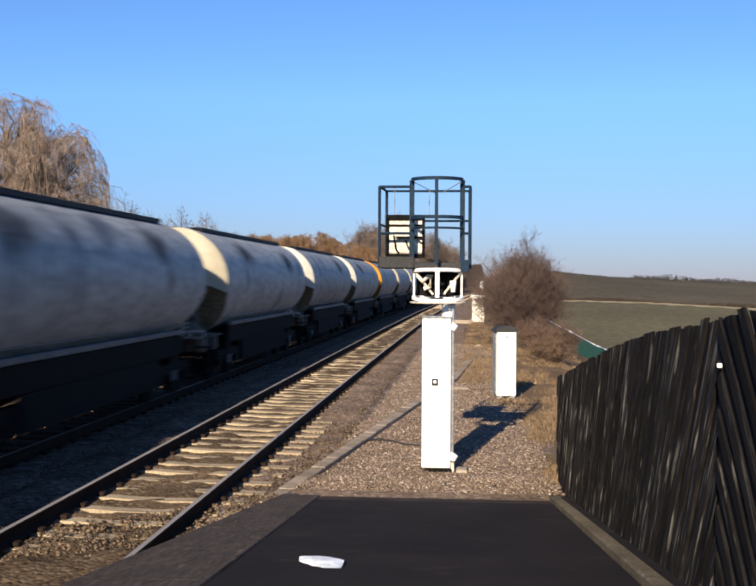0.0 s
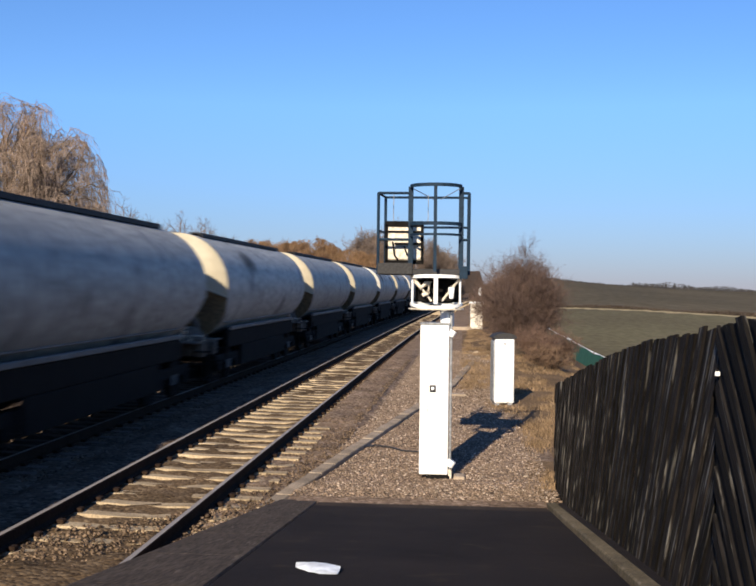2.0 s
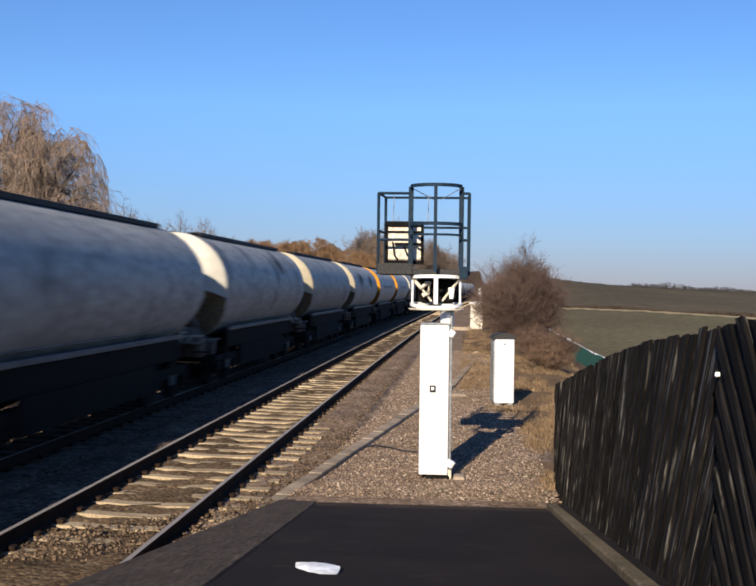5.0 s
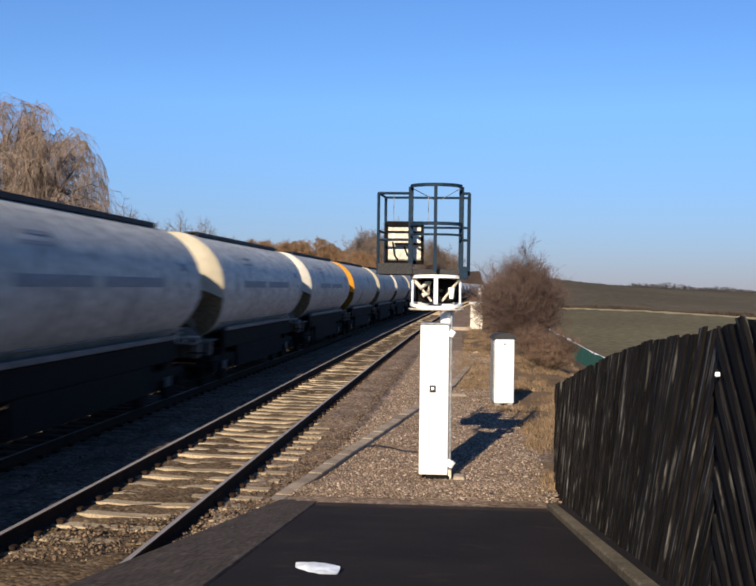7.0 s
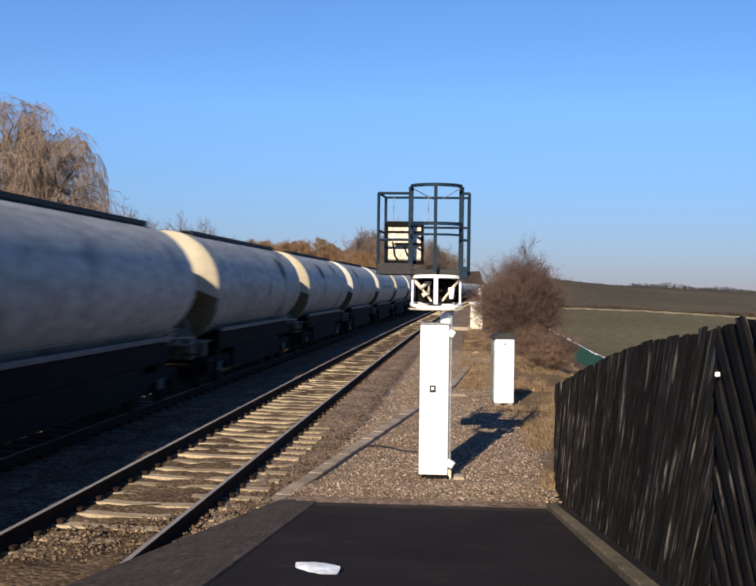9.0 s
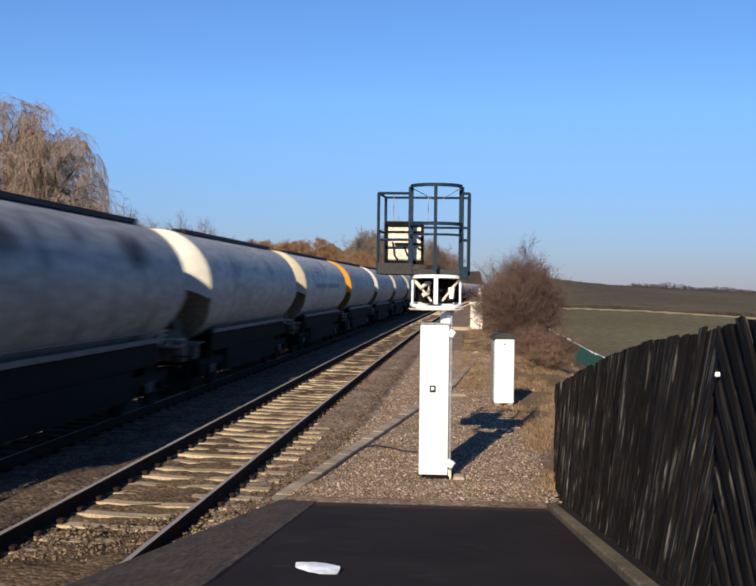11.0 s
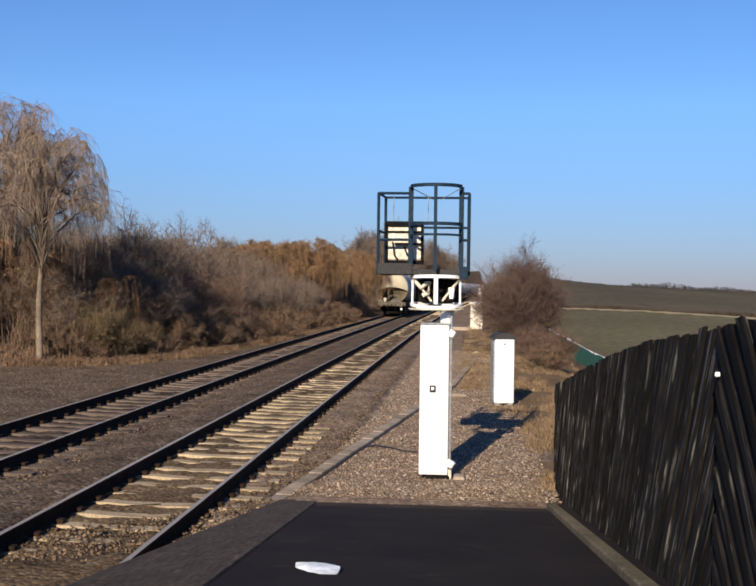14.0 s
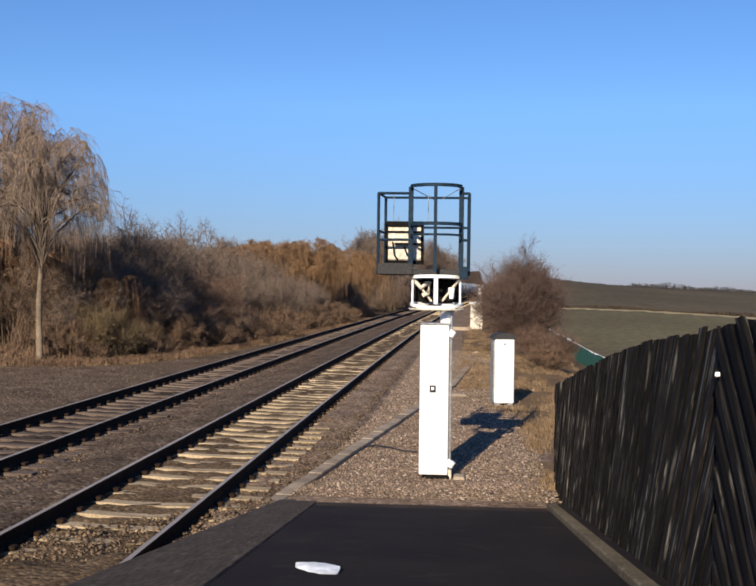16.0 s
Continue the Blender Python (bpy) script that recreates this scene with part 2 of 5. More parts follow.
PALE_BARK = material("bark_pale", (0.24, 0.185, 0.13), (0.11, 0.08, 0.056), 0.85, fine=9, coarse=2.2, stretch=(1, 1, 0.6), bump=0.4, bump_at=14)
TWIG_BROWN = material("twig_brown", (0.25, 0.175, 0.125), (0.16, 0.113, 0.085), 0.9, fine=3, coarse=0.7, bump=0, rand=0.4, island=True)
TWIG_GREY = material("twig_grey", (0.215, 0.16, 0.125), (0.135, 0.102, 0.083), 0.9, fine=3, coarse=0.7, bump=0, rand=0.4, island=True)
TWIG_TAN = material("twig_tan", (0.195, 0.125, 0.082), (0.12, 0.078, 0.052), 0.9, fine=3, coarse=0.7, bump=0, rand=0.4, island=True)
TWIG_OLIVE = material("twig_olive", (0.165, 0.118, 0.066), (0.10, 0.072, 0.042), 0.9, fine=3, coarse=0.7, bump=0, rand=0.4, island=True)
TWIG_RED = material("twig_red_brown", (0.235, 0.148, 0.108), (0.145, 0.094, 0.07), 0.9, fine=3, coarse=0.7, bump=0, rand=0.4, island=True)
TWIG_ORANGE = material("twig_orange", (0.255, 0.142, 0.072), (0.15, 0.088, 0.05), 0.85, fine=3, coarse=0.5, bump=0, rand=0.4, island=True)
TWIG_GOLD = material("twig_gold", (0.27, 0.162, 0.085), (0.175, 0.105, 0.06), 0.85, fine=3, coarse=0.3, bump=0, rand=0.4, island=True)
TWIG_HAWTHORN = material("twig_hawthorn", (0.15, 0.10, 0.08), (0.095, 0.064, 0.053), 0.9, fine=3, coarse=0.7, bump=0, rand=0.4, island=True)
TWIG_WILLOW = material("twig_willow", (0.34, 0.25, 0.185), (0.21, 0.16, 0.128), 0.85, fine=3, coarse=0.4, bump=0, rand=0.4, island=True)
STRAW = material("straw", (0.28, 0.19, 0.11), (0.16, 0.105, 0.06), 0.9, fine=4, coarse=0.7, bump=0, rand=0.45, island=True)
RUSSET = material("russet_weeds", (0.20, 0.127, 0.082), (0.125, 0.078, 0.05), 0.9, fine=4, coarse=0.5, bump=0, rand=0.45, island=True)
FAR_WOOD = material("far_wood", (0.105, 0.098, 0.095), (0.075, 0.07, 0.07), 0.95, fine=1.2, coarse=0.1, bump=0)
NET = material("green_netting", (0.025, 0.10, 0.075), (0.018, 0.07, 0.055), 0.7, fine=30, coarse=2)
STONE_OILY = material("oily_stone", (0.17, 0.12, 0.08), (0.085, 0.058, 0.04), 0.9, fine=30, coarse=2, bump=0, rand=0.6, island=True, spec=0.1)
STONE_OLD = material("old_ballast_stone", (0.175, 0.126, 0.092), (0.10, 0.071, 0.052), 0.9, fine=30, coarse=2, bump=0, rand=0.5, island=True)
STONE_PALE = material("pale_ballast_stone", (0.40, 0.32, 0.255), (0.27, 0.21, 0.16), 0.9, fine=30, coarse=2, bump=0, rand=0.5, island=True)
STONE = material("ballast_stone", (0.25, 0.18, 0.13), (0.14, 0.10, 0.072), 0.9, fine=30, coarse=2, bump=0, rand=0.5, island=True)
PAPER = material("white_paper", (0.84, 0.86, 0.88), (0.74, 0.78, 0.84), 0.6, fine=10, coarse=3, bump=0.1)
BLACK = material("black_plate", (0.04, 0.04, 0.045), rough=0.5, bump=0)


# ---- mesh helpers ----
class Shape:
    """Collects vertices and faces for one mesh."""

    def __init__(self):
        self.v, self.f, self.mi = [], [], []

    def add(self, vs, fs, slot=0):
        o = len(self.v)
        self.v += [tuple(p) for p in vs]
        self.f += [tuple(i + o for i in f) for f in fs]
        self.mi += [slot] * len(fs)
        return self

    def box(self, x0, x1, y0, y1, z0, z1, c=0.01, m=None, slot=0):
        """A chamfered box."""
        mid = Vector(((x0 + x1) / 2, (y0 + y1) / 2, (z0 + z1) / 2))
        h = ((x1 - x0) / 2, (y1 - y0) / 2, (z1 - z0) / 2)
        c = min(c, min(h) * 0.45)
        vs, idx = [], {}
        for s in ((i, j, k) for i in (-1, 1) for j in (-1, 1) for k in (-1, 1)):
            for a in range(3):
                idx[s, a] = len(vs)
                vs.append(mid + Vector([s[b] * (h[b] if b == a else h[b] - c) for b in range(3)]))
        fs = []
        for a in range(3):
            b, d = (a + 1) % 3, (a + 2) % 3

            def key(sa, sb, sd, ax, a=a, b=b, d=d):
                s = [0, 0, 0]
                s[a], s[b], s[d] = sa, sb, sd
                return idx[tuple(s), ax]
            for s in (-1, 1):
                fs.append([key(s, -1, -1, a), key(s, 1, -1, a), key(s, 1, 1, a), key(s, -1, 1, a)])
            for sb in (-1, 1):
                for sd in (-1, 1):
                    fs.append([key(-1, sb, sd, b), key(1, sb, sd, b), key(1, sb, sd, d), key(-1, sb, sd, d)])
        for s in ((i, j, k) for i in (-1, 1) for j in (-1, 1) for k in (-1, 1)):
            fs.append([idx[s, 0], idx[s, 1], idx[s, 2]])
        out = []
        for f in fs:
            p = [vs[i] for i in f]
            nrm = (p[1] - p[0]).cross(p[2] - p[0])
            cen = sum(p, Vector()) / len(p)
            out.append(f if nrm.dot(cen - mid) > 0 else f[::-1])
        if m is not None:
            vs = [m @ p for p in vs]
        return self.add(vs, out, slot)

    def tube(self, pts, r, n=8, slot=0, close=False):
        """A round bar along pts; r is one radius or a list."""
        pts = [Vector(p) for p in pts]
        k = len(pts)
        rs = r if isinstance(r, (list, tuple)) else [r] * k
        vs, fs = [], []
        for i, p in enumerate(pts):
            if close:
                d = pts[(i + 1) % k] - pts[i - 1]
            else:
                d = pts[min(i + 1, k - 1)] - pts[max(i - 1, 0)]
            d.normalize()
            ref = Vector((0, 0, 1)) if abs(d.z) < 0.9 else Vector((1, 0, 0))
            u = d.cross(ref).normalized()
            w = u.cross(d)
            vs += [p + (u * math.cos(2 * math.pi * j / n) + w * math.sin(2 * math.pi * j / n)) * rs[i] for j in range(n)]
        for i in range(k if close else k - 1):
            a, b = i * n, ((i + 1) % k) * n
            fs += [(a + j, a + (j + 1) % n, b + (j + 1) % n, b + j) for j in range(n)]
        if not close:
            fs += [tuple(range(n))[::-1], tuple((k - 1) * n + j for j in range(n))]
        return self.add(vs, fs, slot)

    def mesh(self, name, mats, smooth=False):
        me = bpy.data.meshes.new(name)
        me.from_pydata(self.v, [], self.f)
        for m in (mats if isinstance(mats, (list, tuple)) else [mats]):
            me.materials.append(m)
        if any(self.mi):
            me.polygons.foreach_set("material_index", self.mi)
        if smooth:
            me.polygons.foreach_set("use_smooth", [True] * len(me.polygons))
            me.set_sharp_from_angle(angle=radians(38))
        me.update()
        return me


def part(name, shape, mats, parent, label="", smooth=False):
    ob = new(name, shape.mesh(name, mats, smooth))
    ob.parent = parent
    return tagged(ob, label)


def share(name, me, parent, m=None, label=""):
    ob = new(name, me)
    ob.parent = parent
    if m is not None:
        ob.matrix_basis = m
    return tagged(ob, label)


def thing(name, label, category, m=None, group="", kind=""):
    ob = new(name)
    if m is not None:
        ob.matrix_basis = m
    return tagged(ob, label, category, group, kind)


KAPPA = 0.000207


def bend(y):
    return KAPPA * y * y / 2 if y > 0 else 0.0


def smooth01(t):
    t = min(max(t, 0.0), 1.0)
    return t * t * (3 - 2 * t)


def arc(cx, cy, r, a0, a1, z, n=12):
    return [(cx + r * math.cos(radians(a0 + (a1 - a0) * i / n)), cy + r * math.sin(radians(a0 + (a1 - a0) * i / n)), z) for i in range(n + 1)]



# ---- ground ----
GROUND = -0.24
RIDGE = ((-9, 8), (-0.05, 9), (0.0, 15), (0.02, 16), (0.087, 9.3), (0.126, 6.2), (0.19, 3.6), (0.27, 1.0), (0.5, -1.0), (9, -1.5))


def ridge_height(a):
    for (a0, h0), (a1, h1) in zip(RIDGE, RIDGE[1:]):
        if a <= a1:
            return h0 + (h1 - h0) * max(0, a - a0) / (a1 - a0)
    return -1.5


VERGE = ((-99, -30), (33.5, -26), (35.6, -13.4), (37, -11.8), (43, -10.4), (58, -9.3), (72, -8.7), (999, -8.5))


def verge_edge(y):
    """Where gravel gives way to the left-hand thicket."""
    for (y0, x0), (y1, x1) in zip(VERGE, VERGE[1:]):
        if y <= y1:
            return x0 + (x1 - x0) * (y - y0) / (y1 - y0) + bend(y)
    return -8.5


def grass_edge(y):
    """Where gravel gives way to the right-hand dry grass."""
    if y < 23:
        return 1.25
    return max(-0.15, 1.25 - (y - 23) * 0.23) + bend(y)


def ground_z(x, y):
    b = bend(min(y, 300))
    z = GROUND
    right = x - b - 2.4
    if right > 0:
        z -= 2.3 * smooth01(right / 7.0)
    left = verge_edge(y) - x
    if left > 0:
        z += 0.9 * smooth01(left / 7)
    if -2.2 < x < 1.4:  # gravel banked against the foot of the ramp
        z += 0.09 * smooth01((16.0 - y) / 2.0)
    wob = noise.noise((x * 0.35, y * 0.35, 0)) * 0.10
    z += wob * smooth01((right - 0.2) / 2 if right > 0 else (left / 2 if left > 0 else 0))
    gap = right if right > 0 else left
    if y > 40 and gap > 0:
        f = smooth01((y - 40) / 880) * smooth01(gap / 45)
        goal = ridge_height(x / y) - max(0.0, y - 920) * 0.004
        z += (goal - z) * f
    return z


def build_ground():
    def axis(stops):
        out = []
        for (a, b, st) in stops:
            out += list(np.arange(a, b, st))
        return out
    xs = axis([(-1600, -200, 100), (-200, -60, 14), (-60, -16, 2.0), (-16, 12, 0.5), (12, 60, 2.0), (60, 200, 10), (200, 1700, 75)])
    ys = axis([(-300, -20, 40), (-20, 60, 0.6), (60, 140, 2), (140, 400, 8), (400, 1000, 30), (1000, 3001, 200)])
    vs = [(x, y, ground_z(x, y)) for y in ys for x in xs]
    nx = len(xs)
    me = bpy.data.meshes.new("ground")
    fs, mi = [], []
    for j in range(len(ys) - 1):
        for i in range(nx - 1):
            a = j * nx + i
            fs.append((a, a + 1, a + nx + 1, a + nx))
            x, y = (xs[i] + xs[i + 1]) / 2, (ys[j] + ys[j + 1]) / 2
            jit = noise.noise((x * 0.8, y * 0.5, 3)) * 0.5
            b = bend(min(y, 300))
            hedge = 276 - (x - 26) * 2.42
            if x - b > 9.5 + jit:
                k = 3 if y > hedge else 2
                if hedge - 16 < y < hedge:
                    k = 5
            elif x > grass_edge(y) + jit:
                k = 1
            elif x < verge_edge(y) + jit:
                k = 4
            else:
                k = 6 if x - b < -4.9 else 0
            mi.append(k)
    me.from_pydata(vs, [], fs)
    for m in (BALLAST, DRY_SOIL, FIELD, FAR_FIELD, LITTER, TRACK_EDGE, BALLAST_OLD):
        me.materials.append(m)
    me.polygons.foreach_set("material_index", mi)
    me.polygons.foreach_set("use_smooth", [True] * len(fs))
    tagged(new("ground", me), "gravel track bed, dry verges and low green fields", "ground", kind="structure")


build_ground()

# ---- tracks ----
RAIL_R, GAUGE, CANT = -3.016, 1.505, 0.029
NEAR_X = RAIL_R - GAUGE / 2
FAR_X = -7.260
TILT = math.degrees(math.atan(CANT / GAUGE))
SLEEPER_STEP = 0.645


def rail_shape(x, ztop, y0=-14.0, y1=420.0):
    prof = [(-0.07, -0.159), (0.07, -0.159), (0.07, -0.147), (0.012, -0.125), (0.01, -0.045), (0.035, -0.036), (0.035, -0.008), (0.027, 0.0), (-0.027, 0.0), (-0.035, -0.008), (-0.035, -0.036), (-0.01, -0.045), (-0.012, -0.125), (-0.07, -0.147)]
    n = len(prof)
    ys = list(np.arange(y0, 60, 3)) + list(np.arange(60, y1 + 1, 10))
    s = Shape()
    vs = [(x + bend(y) + px, y, ztop + pz) for y in ys for px, pz in prof]
    fs, slots = [], []
    for i in range(len(ys) - 1):
        for j in range(n):
            a, b = i * n + j, i * n + (j + 1) % n
            fs.append((b, a, a + n, b + n))
            slots.append(1 if j == 7 else 0)
    s.add(vs, fs)
    s.mi = slots
    return s


def sleeper_shape():
    s = Shape()
    secs = [(-1.25, 0.0), (-0.45, 0.0), (-0.2, -0.012), (0.2, -0.012), (0.45, 0.0), (1.25, 0.0)]
    vs, fs = [], []
    for x, dz in secs:
        vs += [(x, -0.14, -0.2), (x, -0.105, dz), (x, 0.105, dz), (x, 0.14, -0.2)]
    for i in range(len(secs) - 1):
        a = i * 4
        fs += [(a + j, a + 4 + j, a + 5 + j, a + 1 + j) for j in range(3)]
    fs += [(0, 1, 2, 3), (23, 22, 21, 20)]
    return s.add(vs, fs)


def build_track(name, x, mat, label, seed):
    rng = random.Random(seed)
    t = thing(name, label, "railway track", kind="structure")
    part("rail", rail_shape(x + GAUGE / 2, 0.0), [RUST, STEEL], t, "rusty rail with worn head")
    part("rail", rail_shape(x - GAUGE / 2, CANT), [RUST, STEEL], t, "rusty rail with worn head")
    me = sleeper_shape().mesh("sleeper", mat)
    far, pads = Shape(), Shape()
    y, i = -10.0, 0
    while y < 260:
        m = pose(x + bend(y) + rng.uniform(-0.015, 0.015), y + rng.uniform(-0.02, 0.02), -0.168 + CANT / 2 + rng.uniform(-0.012, 0.006) - 0.016 * smooth01((y - 24) / 22), 0, TILT, rng.uniform(-0.8, 0.8))
        if i < 150:
            share("sleeper", me, t, m)
        else:
            far.add([m @ v.co for v in me.vertices], [tuple(p.vertices) for p in me.polygons])
        if y < 60:
            for sx in (-GAUGE / 2, GAUGE / 2):
                for o in (-0.11, 0.11):
                    pads.box(sx + o - 0.045, sx + o + 0.045, -0.06, 0.06, 0.0, 0.05, 0.012, m)
        y += SLEEPER_STEP
        i += 1
    tagged(part("far_sleepers", far, mat, t), kind="stuff")
    tagged(part("rail_clips", pads, RUST, t), kind="stuff")


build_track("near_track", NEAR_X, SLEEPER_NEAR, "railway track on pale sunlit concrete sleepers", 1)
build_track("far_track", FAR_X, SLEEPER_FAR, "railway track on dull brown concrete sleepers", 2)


# ---- platform end ----
FOOT_Y, TAR_Y, TOP_Y, PLAT_Z, SLOPE = 13.78, 12.9, 5.04, 0.915, 0.125


def ramp_z(y):
    return PLAT_Z if y < TOP_Y else PLAT_Z - SLOPE * (y - TOP_Y)


def tar_edge(y):
    """The tarmac's edge runs slightly askew to the coping."""
    return -1.475 - 0.039 * (min(max(y, 0.0), FOOT_Y) - 6.48)


def kerb_edge(y):
    """The inner face of the edging kerb, slightly askew too."""
    return 1.067 - 0.0014 * (min(max(y, 0.0), FOOT_Y) - 7.07)


def kerb_back(y):
    return kerb_edge(y) + 0.12


def ramp_strip(x0, x1, lift, y0=-18.0, y1=FOOT_Y, depth=0.5, full=False):
    """A slab that follows the platform and its ramp; its sides may be lines x(y)."""
    ys = sorted({y0, 0.0, TOP_Y, y1} | {TOP_Y + (y1 - TOP_Y) * i / 24 for i in range(25)}) if full else [y0 + (y1 - y0) * i / 3 for i in range(4)]
    s = Shape()
    vs, fs = [], []
    for y in ys:
        z = ramp_z(y) + lift
        a = x0(y) if callable(x0) else x0
        b = x1(y) if callable(x1) else x1
        vs += [(a, y, z - depth), (a, y, z - 0.012), (a + 0.012, y, z), (b - 0.012, y, z), (b, y, z - 0.012), (b, y, z - depth)]
    for i in range(len(ys) - 1):
        a = i * 6
        fs += [(a + j, a + 6 + j, a + 7 + j, a + 1 + j) for j in range(5)]
    e = (len(ys) - 1) * 6
    fs += [(0, 1, 2, 3, 4, 5), (e + 5, e + 4, e + 3, e + 2, e + 1, e)]
    return s.add(vs, fs)


def build_platform():
    p = thing("platform", "station platform end ramp of dark tarmac", "platform", kind="structure")
    part("tarmac_ramp", ramp_strip(tar_edge, lambda v: kerb_edge(v) - 0.004, 0.0, y1=TAR_Y, depth=1.3, full=True), TARMAC, p, "dark tarmac ramp surface")
    part("worn_foot", ramp_strip(tar_edge, lambda v: kerb_edge(v) - 0.004, -0.004, TAR_Y + 0.002, FOOT_Y, 0.6), DUSTY_TARMAC, p, "dusty brown worn foot of the ramp")
    y = -18.0
    while y < FOOT_Y - 0.3:
        y1 = min(y + 1.52, FOOT_Y)
        part("coping_slab", ramp_strip(-2.25, lambda v: tar_edge(v) - 0.004, 0.004, y + 0.004, y1 - 0.004, 1.3), COPING, p, "worn grey coping slab")
        y += 1.52
    y = 0.0
    while y < FOOT_Y - 0.2:
        y1 = min(y + 0.915, FOOT_Y + 0.1)
        part("kerb_stone", ramp_strip(kerb_edge, kerb_back, 0.05, y + 0.004, y1 - 0.004, 0.6), KERB, p, "mossy concrete edging kerb")
        y += 0.915
    part("soil_strip", ramp_strip(lambda v: kerb_back(v) + 0.003, 1.33, 0.035, 0.0, FOOT_Y, 0.6, full=True), TARMAC, p, "dark dirt strip under the fence")
    part("end_edging", Shape().box(-2.2, 1.19, FOOT_Y + 0.004, FOOT_Y + 0.06, -0.5, ramp_z(FOOT_Y) - 0.012, 0.01), COPING, p, "worn edging at the foot of the ramp")


build_platform()


def build_fence():
    f = thing("paling_fence", "black creosoted diagonal paling fence beside the ramp", "fence")
    rng = random.Random(5)
    fx, height = 1.33, 1.55

    def base(y):
        return ramp_z(y) - 0.02

    def pale(y_low, lean, ya, yb, w, proud):
        """One diagonal pale: lower end at y_low, its top shifted by lean per metre of rise."""
        nonlocal odd
        odd = not odd
        x = fx - 0.045 - proud - (0.014 if odd else 0.0) + rng.uniform(-0.004, 0.004)
        far = y_low + lean * 1.5
        top = 1.445 + 0.075 * smooth01((far - 4.6) / 3.6) - 0.10 * smooth01((far - 9.5) / 5.5) + 0.014 * max(0.0, far - 5.0) + rng.uniform(-0.02, 0.012)
        cols = []
        for e in (-w / 2, w / 2):  # both edges of the board, cut plumb where the section ends
            us = sorted(((ya - y_low - e) / lean, (yb - y_low - e) / lean))
            u0, u1 = max(0.0, us[0]), min(top, us[1])
            if u1 - u0 < 0.04:
                return
            cols.append([(y_low + e + lean * (u0 + (u1 - u0) * k / 3), u0 + (u1 - u0) * k / 3) for k in range(4)])
        vs, fs = [], []
        for (y0, a0), (y1, a1) in zip(*cols):
            p0, p1 = Vector((x, y0, base(y0) + a0 + 0.04)), Vector((x, y1, base(y1) + a1 + 0.04))
            thick = Vector((0.02, 0, 0))
            vs += [p0, p1, p1 + thick, p0 + thick]
        for k in range(3):
            a = k * 4
            fs += [(a + j, a + 4 + j, a + 4 + (j + 1) % 4, a + (j + 1) % 4) for j in range(4)]
        fs += [(0, 1, 2, 3), (15, 14, 13, 12)]
        turn = pose(0, 0, 0, math.degrees(-math.atan(lean)))  # the grain runs along the pale
        back = turn.inverted()
        ob = part("pale", Shape().add([back @ v for v in vs], fs), FENCE if lean > 0 else FENCE_WORN, f)
        ob.matrix_basis = turn

    flip, end, odd = 5.55, 15.3, False
    y = flip - 0.1
    while y < end + 1.5:
        pale(y, -0.8, flip - 0.13, end, 0.128 + rng.uniform(-0.014, 0.008), 0.0)
        y += 0.124 + rng.uniform(-0.005, 0.005)
    y = -0.6
    while y < flip + 0.1:
        pale(y, 1.05, 1.0, flip + 0.03, 0.128 + rng.uniform(-0.014, 0.008), 0.024)
        y += 0.124 + rng.uniform(-0.005, 0.005)
    for h in (0.3, 0.8, 1.3):
        s = Shape()
        ys = [1.0, TOP_Y, end]
        vs, fs = [], []
        for yy in ys:
            z = base(yy) + h
            vs += [(fx, yy, z), (fx, yy, z + 0.09), (fx + 0.05, yy, z + 0.07), (fx + 0.05, yy, z)]
        for i in range(2):
            a = i * 4
            fs += [(a + j, a + 4 + j, a + 4 + (j + 1) % 4, a + (j + 1) % 4) for j in range(4)]
        fs += [(0, 1, 2, 3), (11, 10, 9, 8)]
        part("fence_rail", s.add(vs, fs), FENCE, f)
    for yy in (1.6, 3.6, 5.55, 7.9, 10.2, 12.5, 15.2):
        part("fence_post", Shape().box(fx + 0.01, fx + 0.13, yy - 0.06, yy + 0.06, base(yy) - 0.8, base(yy) + height - 0.18, 0.015), FENCE, f)
    part("nail_plate", Shape().box(fx - 0.11, fx - 0.086, 5.458, 5.472, 2.09, 2.112, 0.003), WHITE, f, "small bright metal tag")


build_fence()

# paper on the ramp
def build_paper():
    s = Shape()
    n, vs, fs = 8, [], []
    for i in range(n + 1):
        t = i / n
        x = -1.085 + 0.315 * t
        w = 0.125 * math.sin(math.pi * min(1, t * 0.84 + 0.005)) + 0.012 + 0.012 * math.sin(i * 2.7)
        for k in (-1, 0, 1):
            y = 7.30 - 0.22 * t + k * w * 1.2
            vs.append((x, y, ramp_z(y) + 0.012 + 0.035 * (1 - abs(k)) * math.sin(math.pi * t) + 0.02 * max(0, k)))
    for i in range(n):
        for k in range(2):
            a = i * 3 + k
            fs.append((a, a + 3, a + 4, a + 1))
    s.add(vs, fs)
    s.add([(x, y, z - 0.008) for x, y, z in vs], [f[::-1] for f in fs])
    ob = new("crumpled_paper", s.mesh("crumpled_paper", PAPER, True))
    tagged(ob, "torn white paper lying on the dark tarmac", "litter")


build_paper()


